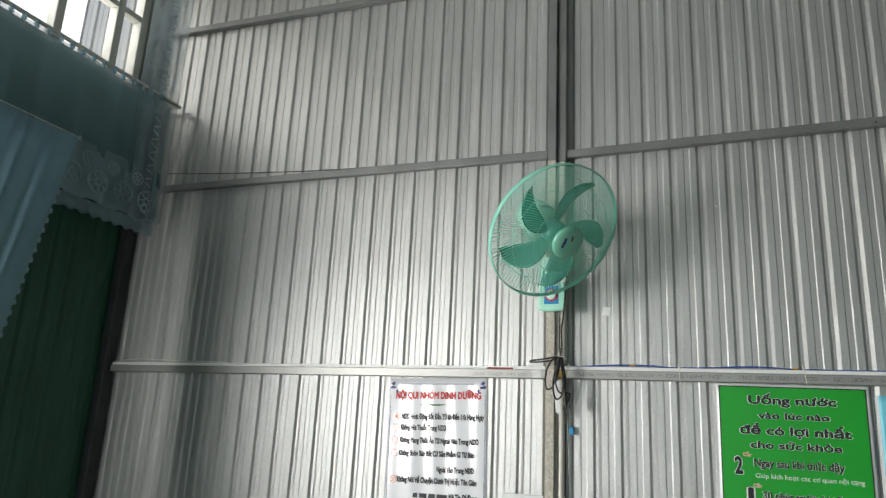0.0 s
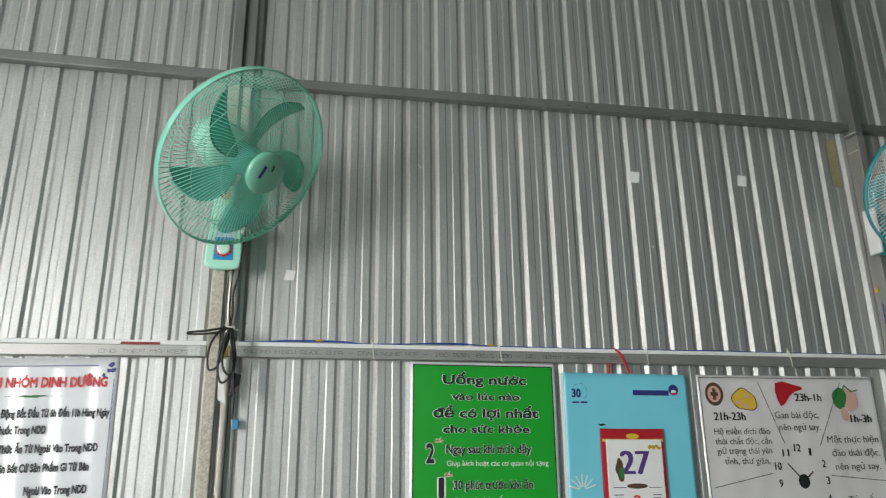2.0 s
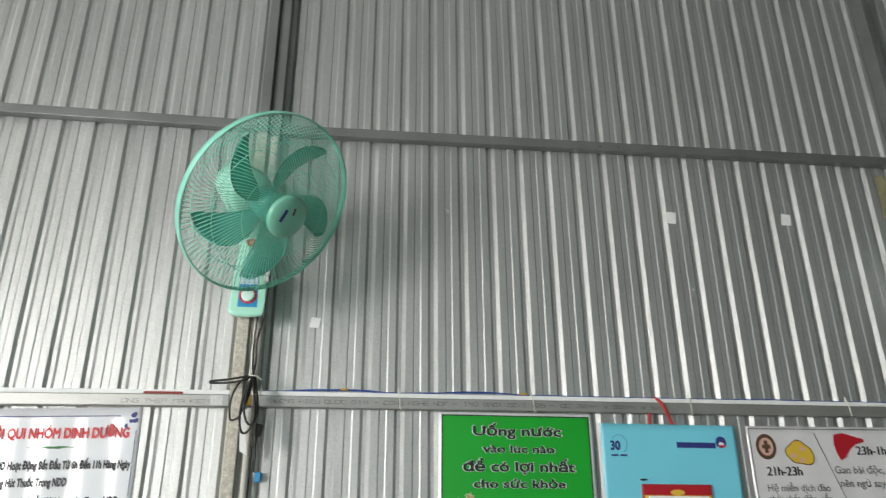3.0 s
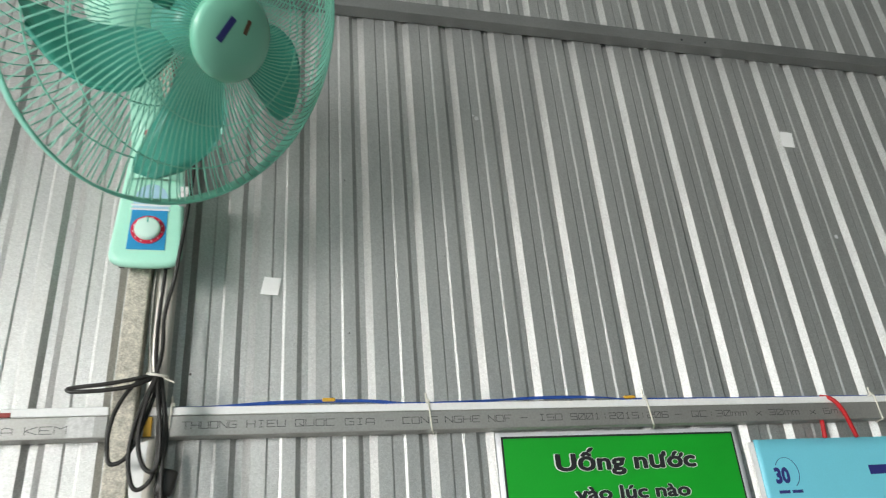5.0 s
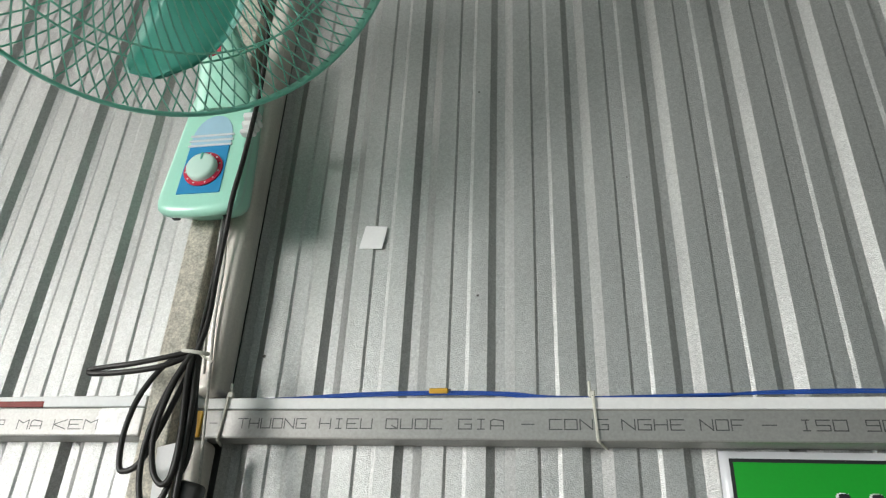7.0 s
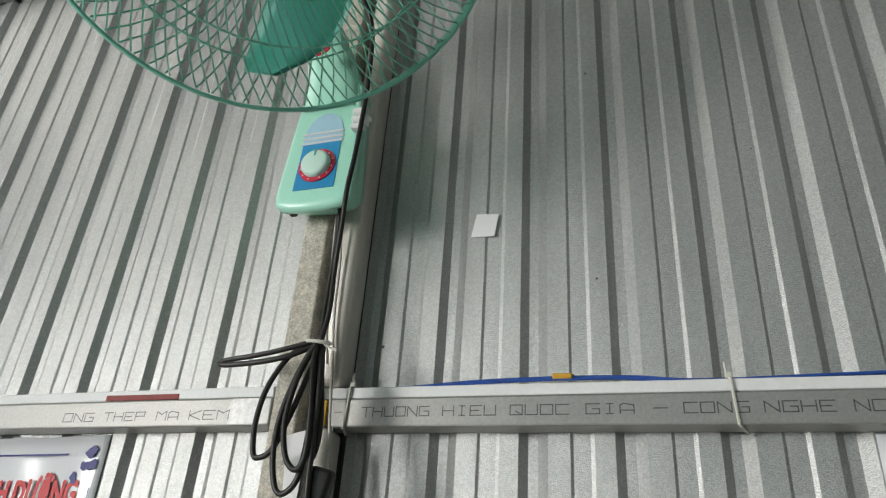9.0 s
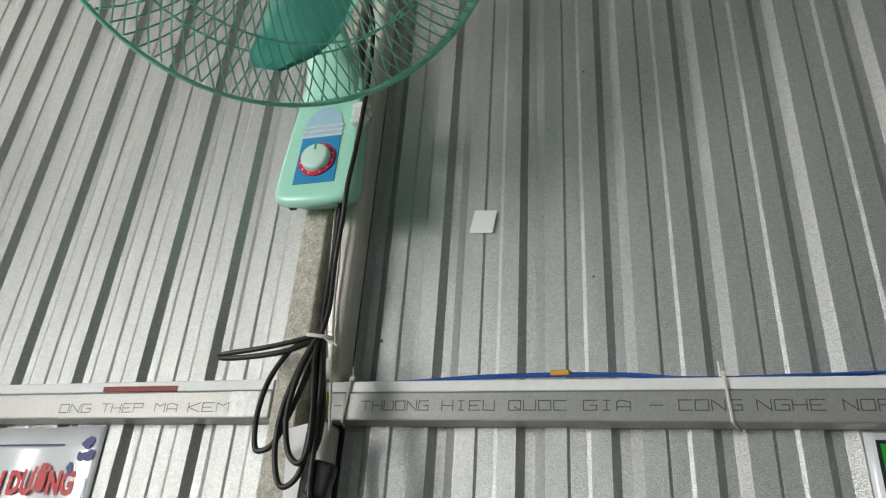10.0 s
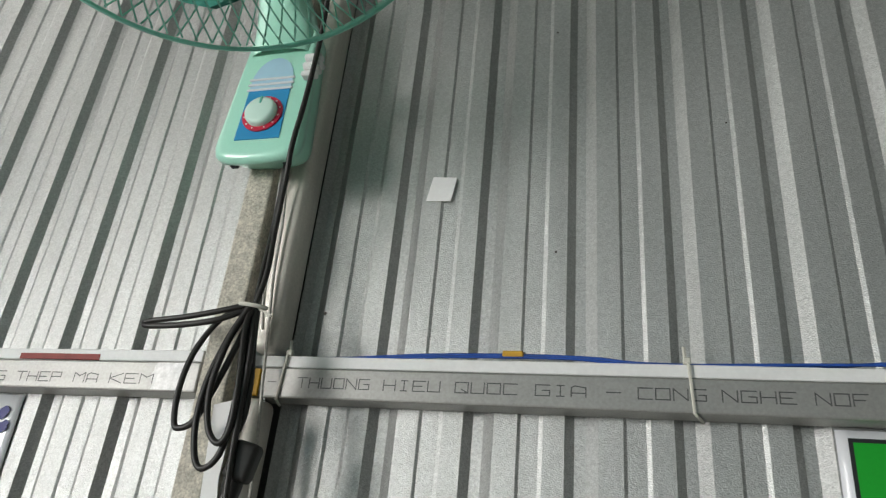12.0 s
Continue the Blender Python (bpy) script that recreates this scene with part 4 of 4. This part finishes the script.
# ---- wires, ties and tape on the rail ----
wires = bmesh.new()
for pts in ([(-0.125, -0.018, 1.779), (-0.03, -0.018, 1.7795), (0.06, -0.016, 1.7855), (0.147, -0.016, 1.7870), (0.22, -0.016, 1.7855), (0.272, -0.020, 1.780), (0.40, -0.016, 1.781), (0.47, -0.014, 1.7865), (0.56, -0.016, 1.7875), (0.62, -0.018, 1.784), (0.667, -0.018, 1.7815), (0.9, -0.018, 1.780), (1.3, -0.016, 1.7805), (1.42, -0.014, 1.783), (1.6, -0.018, 1.780), (2.06, -0.018, 1.780)],
            [(-0.02, -0.022, 1.7785), (0.10, -0.020, 1.7830), (0.20, -0.020, 1.7832), (0.27, -0.022, 1.7785), (0.45, -0.020, 1.7830), (0.60, -0.022, 1.7835), (0.66, -0.022, 1.779)]):
    tube(smooth_line(pts, 6), 0.0014, 6, wires)
tilted(tagged(part("blue_wire", wires, M_BLUEWIRE, smooth=True), "thin blue electric wires lying along the rail", "wire"), -0.09, Z1, EAST)
for x in (0.147, 0.667):
    tagged(part("yellow_tape", box(x - 0.010, x + 0.010, -0.0225, -0.0138, 1.7828 if x < 0.3 else 1.7782, 1.7886 if x < 0.3 else 1.7832, 0.0012), M_YELLOW), "short yellow tape wrap round the blue wires", "tape", "tape wraps")
for x, lean in ((-0.081, -0.004), (0.303, 0.004), (0.690, 0.006), (1.172, 0.004), (1.682, 0.006)):
    bm = bmesh.new()
    tube([(x, -0.010, 1.779), (x, -0.030, 1.7792), (x + lean * 0.3, -0.0318, 1.777), (x + lean, -0.0322, 1.7335), (x + lean * 1.3, -0.0305, 1.7325), (x + lean * 3.2, -0.006, 1.7318)], 0.0015, 5, bm)
    tube([(x - 0.001, -0.026, 1.780), (x - 0.002, -0.027, 1.794)], 0.0017, 5, bm)
    box(x - 0.0032, x + 0.0032, -0.0315, -0.0265, 1.7775, 1.7835, 0.0008, 1, bm)
    tilted(tagged(part("cable_tie", bm, M_TIE), "pale nylon cable tie round the steel rail", "cable tie", "cable ties"), -0.09, Z1, EAST)
tagged(part("red_tape", box(-0.3865, -0.284, WEST - 0.0302, WEST - 0.0125, Z1W + 0.0310, Z1W + 0.0375, 0.0006), M_RED), "dark red tape strip on the cable strip", "tape")
tube_line = smooth_line([(-2.28, WEST - 0.02, 2.735), (-2.12, WEST - 0.022, 2.716), (-1.7, WEST - 0.02, 2.680), (-1.2, WEST - 0.02, 2.6465), (-0.85, WEST - 0.016, 2.637)], 8)
tagged(part("thin_cable", tube(tube_line, 0.0022, 6), M_CORD, smooth=True), "thin black cable along the upper rail", "cable")
pl = smooth_line([(-2.27, WEST - 0.02, 1.772), (-2.12, WEST - 0.024, 1.782), (-1.9, WEST - 0.022, 1.778), (-1.6, WEST - 0.02, 1.7725)], 8)
tagged(part("pale_wire", tube(pl, 0.003, 6), M_TIE, smooth=True), "pale loose wire lying on the rail", "wire")
bm = tube(smooth_line([(2.094, -0.02, 2.000), (2.080, -0.03, 1.94), (2.078, -0.03, 1.88), (2.092, -0.024, 1.81), (2.07, -0.02, 1.782)], 6), 0.0018, 6)
tagged(part("blue_wire", bm, M_BLUEWIRE, smooth=True), "loose blue wire beside the farther post", "wire")
tagged(part("blue_wire", tube(smooth_line([(-0.181, -0.012, 1.842), (-0.184, -0.02, 1.835), (-0.186, -0.02, 1.820), (-0.184, -0.010, 1.800)], 6), 0.0019, 6), M_BLUEWIRE, smooth=True), "short end of blue wire beside the post", "wire")

for z in (2.590, 2.518):
    pts = [(POST2_X - 0.019, -0.004, z + 0.006), (POST2_X - 0.019, -0.054, z + 0.004), (POST2_X - 0.012, -0.0565, z), (POST2_X + 0.012, -0.0565, z - 0.008), (POST2_X + 0.019, -0.054, z - 0.010), (POST2_X + 0.019, -0.004, z - 0.012)]
    tagged(part("wire_wrap", tube(pts, 0.0016, 6), M_TIE, smooth=True), "pale wire wrapped round the farther steel post", "wire", "wire wraps")
tagged(part("orange_tape", box(2.076, 2.0805, -0.026, -0.012, 1.990, 2.008, 0.002), M_YELLOW), "orange tape end on the loose blue wire", "tape", "tape wraps")
tagged(part("orange_tape", box(-0.1175, -0.1065, -0.0345, -0.0309, 1.7345, 1.7625, 0.001), M_YELLOW), "orange tape piece behind the cord bundle", "tape", "tape wraps")
for x in (0.972, 1.035):
    screw = bmesh.new()
    lathe([(0, 0.0022), (0.0022, 0.0018), (0.0030, 0.0)], 12, screw)
    tagged(part("rail_screw", screw, M_DARK_POST), "small dark screw head in the middle rail", "screw", "screws").matrix_world = pose(x, -0.0305, 2.618, 90)

# ---- fan cord, bundled and tied ----
Y0 = -0.082
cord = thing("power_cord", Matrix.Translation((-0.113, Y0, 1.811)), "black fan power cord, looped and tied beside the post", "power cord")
ORIGIN = Matrix()


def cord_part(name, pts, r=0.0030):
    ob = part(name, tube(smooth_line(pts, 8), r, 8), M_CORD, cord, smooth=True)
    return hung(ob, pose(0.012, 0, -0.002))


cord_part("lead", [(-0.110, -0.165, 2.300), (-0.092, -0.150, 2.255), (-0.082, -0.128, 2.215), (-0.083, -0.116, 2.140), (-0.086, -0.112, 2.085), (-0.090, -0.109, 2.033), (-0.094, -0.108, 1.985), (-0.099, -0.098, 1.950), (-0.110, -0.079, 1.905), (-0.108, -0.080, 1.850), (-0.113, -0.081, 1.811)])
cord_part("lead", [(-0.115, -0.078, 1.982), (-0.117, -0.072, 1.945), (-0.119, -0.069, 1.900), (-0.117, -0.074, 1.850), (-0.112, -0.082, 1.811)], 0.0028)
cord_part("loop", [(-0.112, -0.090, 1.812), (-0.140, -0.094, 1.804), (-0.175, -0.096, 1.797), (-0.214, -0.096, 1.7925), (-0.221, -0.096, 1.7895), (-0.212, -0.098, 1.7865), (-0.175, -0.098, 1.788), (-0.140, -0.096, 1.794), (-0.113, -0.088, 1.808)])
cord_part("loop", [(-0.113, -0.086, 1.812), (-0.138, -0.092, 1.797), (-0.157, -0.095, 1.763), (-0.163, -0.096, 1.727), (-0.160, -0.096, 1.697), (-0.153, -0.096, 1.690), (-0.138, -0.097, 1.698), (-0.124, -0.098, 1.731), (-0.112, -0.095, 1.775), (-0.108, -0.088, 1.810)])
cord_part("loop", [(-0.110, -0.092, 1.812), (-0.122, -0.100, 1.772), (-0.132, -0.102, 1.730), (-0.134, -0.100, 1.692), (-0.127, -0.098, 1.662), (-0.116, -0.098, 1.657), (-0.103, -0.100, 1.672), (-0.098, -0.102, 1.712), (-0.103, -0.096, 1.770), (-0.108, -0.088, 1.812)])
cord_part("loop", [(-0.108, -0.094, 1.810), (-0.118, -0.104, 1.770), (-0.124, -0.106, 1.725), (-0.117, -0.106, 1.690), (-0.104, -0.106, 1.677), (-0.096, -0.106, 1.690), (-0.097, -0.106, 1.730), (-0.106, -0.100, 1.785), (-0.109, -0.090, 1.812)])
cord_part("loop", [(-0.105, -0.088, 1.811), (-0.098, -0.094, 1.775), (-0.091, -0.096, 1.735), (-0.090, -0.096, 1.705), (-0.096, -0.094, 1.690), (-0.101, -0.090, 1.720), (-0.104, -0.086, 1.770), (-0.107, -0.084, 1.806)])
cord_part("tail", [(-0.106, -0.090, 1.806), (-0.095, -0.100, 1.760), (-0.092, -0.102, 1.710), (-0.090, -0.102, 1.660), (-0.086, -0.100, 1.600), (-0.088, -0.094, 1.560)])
plug = hung(part("plug", box(-0.012, 0.012, -0.010, 0.010, -0.018, 0.016, 0.005, 3), M_CORD, cord, smooth=True), pose(-0.074, -0.088, 1.664, 0, 12, 10))
hung(part("plug", box(-0.007, 0.007, -0.007, 0.007, -0.046, -0.016, 0.004, 3), M_CORD, cord, smooth=True), pose(-0.074, -0.088, 1.664, 0, 12, 10))
bm = tube(circle(0.0135, 0.0, 28), 0.0022, 6, None, True)
tie = hung(part("tie", bm, M_TIE, cord, "pale nylon tie", smooth=True), pose(-0.098, -0.088, 1.809, 12, 8, 0) @ Matrix.Diagonal((1.0, 0.75, 1.0, 1)))
hung(part("tie", tube([(-0.092, -0.090, 1.806), (-0.074, -0.092, 1.797)], 0.0012, 5), M_TIE, cord), ORIGIN)
# knotted string down the post
st = bmesh.new()
tube(smooth_line([(-0.112, -0.060, 1.985), (-0.108, -0.052, 1.93), (-0.106, -0.050, 1.86), (-0.100, -0.048, 1.80), (-0.096, -0.046, 1.75), (-0.088, -0.046, 1.68), (-0.080, -0.046, 1.56), (-0.075, -0.046, 1.40)], 8), 0.0016, 6, st)
tube(smooth_line([(-0.118, -0.060, 1.990), (-0.121, -0.048, 1.93), (-0.118, -0.046, 1.86), (-0.108, -0.046, 1.80)], 8), 0.0012, 6, st)
tagged(part("string", st, M_STRING, smooth=True), "pale string hanging beside the post", "string")
tagged(part("white_tag", outline([(-0.128, 1.716), (-0.104, 1.722), (-0.106, 1.650), (-0.098, 1.600), (-0.118, 1.610)], 0.0012), M_PAPER), "torn white paper tag behind the cord bundle", "tag").location.y = -0.070
clip = tagged(part("blue_clip", box(-0.080, -0.064, -0.022, -0.010, 1.535, 1.562, 0.003), M_LABELBLUE), "small blue plastic clip hanging on a wire", "clip")
tagged(part("thin_cable", tube([(-0.080, -0.018, 1.64), (-0.075, -0.018, 1.60), (-0.073, -0.016, 1.562)], 0.0012, 5), M_CORD), "thin wire holding the blue clip", "wire")
# white tie end on the switch box
bm = bmesh.new()
for k in range(5):
    box(0.040 + 0.003 * (k % 2), 0.058 + 0.003 * (k % 3), -0.052 - 0.003 * (k % 2), -0.040, 0.104 + 0.006 * k, 0.111 + 0.006 * k, 0.002, 1, bm)
hung(part("tie_knot", bm, M_WHITE, fan1, "white string knot"), Matrix.Translation(BASE1))

# ---- curtains and window at the dim end ----
win = tagged(new("window_1"), "pale framed high window with bars", "window", kind="structure")
WX = X_LEFT - 0.045
FR = material("window_frame_paint", (0.62, 0.63, 0.58), 0.5, 0, 0.12, 9, 0.04, 200)
for y in (-1.88, -1.42, -1.02, -0.62, -0.30, -0.145):
    part("window_frame", box(WX - 0.03, WX + 0.03, y - 0.022, y + 0.022, 3.162, 3.948, 0.003), FR, win)
for z in (3.18, 3.57, 3.93):
    part("window_bar", box(WX - 0.026, WX + 0.026, -1.898, -0.122, z - 0.016, z + 0.016, 0.003), FR, win)
for k in range(3):
    b = part("outer_strut", tube([(0, -0.75, -0.3), (0, 0.75, 0.3)], 0.018, 6), FR, win)
    b.location = (WX - 0.5, -0.9 - 0.25 * k, 3.80 - 0.02 * k)


def drape(y0, y1, z0, z1, x, fold, amp, nx=70, nz=14, slant=0.0, spread=0.0):
    """Hanging net with vertical folds, in the plane of the window wall."""
    bm = bmesh.new()
    g = []
    for i in range(nx + 1):
        u = i / nx
        col = []
        for j in range(nz + 1):
            v = j / nz
            yy = y0 + (y1 - y0) * u + slant * v * (1 - u)
            a = amp * (0.5 + 0.5 * v)
            col.append(bm.verts.new((x + spread * u + a * math.sin(fold * u * 6.283 + 0.7 * math.sin(2 * v)) + 0.3 * a * math.sin(2.7 * fold * u * 6.283 + 1), yy, z1 + (z0 - z1) * v + 0.006 * math.sin(fold * u * 6.283 + 1) * v)))
        g.append(col)
    for i in range(nx):
        for j in range(nz):
            bm.faces.new((g[i][j], g[i][j + 1], g[i + 1][j + 1], g[i + 1][j]))
    bmesh.ops.solidify(bm, geom=bm.faces[:], thickness=0.0008)
    return bm


CX = -2.10
curtain = thing("lace_curtain", Matrix.Translation((CX, -0.7, 3.05)), "blue-grey net valance curtain with a lace border, hung by the window", "curtain", "curtains")
for nm, bm, mt in (("net", drape(-0.12, -1.70, 2.60, 3.06, CX, 9, 0.010), M_NET), ("lace_border", drape(-0.118, -1.70, 2.425, 2.68, CX + 0.004, 9, 0.010), M_LACE), ("fringe", drape(-0.118, -1.70, 2.362, 2.425, CX + 0.004, 26, 0.003, 160, 3), M_FRINGE), ("side_strip", drape(-0.085, -0.34, 2.43, 3.72, CX + 0.008, 3, 0.006, 24, 14), M_VEIL)):
    hung(part(nm, bm, mt, curtain, smooth=True), ORIGIN)


def rosette(r):
    """A raised lace flower: a ring of petals in thin cord round a small eye."""
    bm = bmesh.new()
    for k in range(7):
        a = 6.2832 * k / 7
        c = Vector((0, 0.66 * r * math.cos(a), 0.62 * r * math.sin(a)))
        tube([c + Vector((0, 0.34 * r * math.cos(q), 0.32 * r * math.sin(q))) for q in [6.2832 * j / 12 for j in range(12)]], 0.0022, 4, bm, True)
    for f in (0.26, 0.36, 1.04):
        tube([Vector((0, f * r * math.cos(q), 0.95 * f * r * math.sin(q))) for q in [6.2832 * j / 20 for j in range(20)]], 0.0024, 4, bm, True)
    return bm


big, small = rosette(0.050), rosette(0.030)
flower_me = part("flower_motif", big, M_CORDLACE, curtain).data
bud_me = part("flower_motif", small, M_CORDLACE, curtain).data
firsts = [o for o in curtain.children if o.name.startswith("flower_motif")]
for k in range(11):
    for me, y, z in ((flower_me, -0.20 - 0.140 * k, 2.515), (bud_me, -0.27 - 0.140 * k, 2.605)):
        ob = firsts[0 if me is flower_me else 1] if k == 0 else new("flower_motif", me)
        ob.parent = curtain
        hung(ob, Matrix.Translation((CX + 0.022, y, z)))
stitch_me = None
for k in range(34):
    bm = box(-0.0016, 0.0016, -0.022, 0.022, -0.004, 0.004, 0.0014, 1) if stitch_me is None else None
    ob = part("lace_stitch", bm, M_CORDLACE, curtain) if bm else new("lace_stitch", stitch_me)
    stitch_me = ob.data
    ob.parent = curtain
    hung(ob, pose(CX + 0.021, -0.205, 2.46 + 0.034 * k, 24 if k % 2 else -24))
rod = tube([(CX, -0.06, 3.075), (CX, -1.75, 3.075)], 0.010, 12)
for y in (-0.07, -1.72):
    box(X_LEFT - 0.031, CX + 0.004, y - 0.008, y + 0.008, 3.067, 3.083, 0, 1, rod)
tagged(part("curtain_rod", rod, FR, smooth=False), "pale round curtain rod above the net valance", "curtain rod")
for k in range(26):
    hung(part("header_loop", box(-0.011, 0.011, -0.007, 0.007, -0.022, 0.014, 0.003, 1), M_NET_PALE, curtain), Matrix.Translation((CX, -0.20 - 0.057 * k, 3.066)))
tagged(part("curtain_wire", tube([(X_LEFT - 0.031, -0.66, 2.645), (CX + 0.08, -0.67, 2.645), (CX + 0.08, -1.80, 2.645), (X_LEFT - 0.031, -1.81, 2.645)], 0.0016, 6), M_TIE), "thin pale wire that carries the net drape", "wire")
# Real drape, but its lower and farther length is added to shade the corner.
drape2 = thing("net_drape", Matrix.Translation((CX + 0.08, -1.0, 2.64)), "light blue sheer net drape, its unseen length added for shade", "curtain", "curtains")
hung(part("net", drape(-0.66, -1.78, 1.15, 2.64, CX + 0.08, 9, 0.020, slant=-0.30, spread=0.0), M_NET_PALE, drape2, smooth=True), ORIGIN)
bm = bmesh.new()
for k in range(36):
    t = k / 35
    box(CX + 0.076, CX + 0.092, -0.665 - 0.29 * t, -0.655 - 0.29 * t, 2.64 - 1.49 * t - 0.010, 2.64 - 1.49 * t + 0.010, 0.002, 1, bm)
tagged(hung(part("lace_edge", bm, M_LACE, drape2), ORIGIN), kind="stuff")
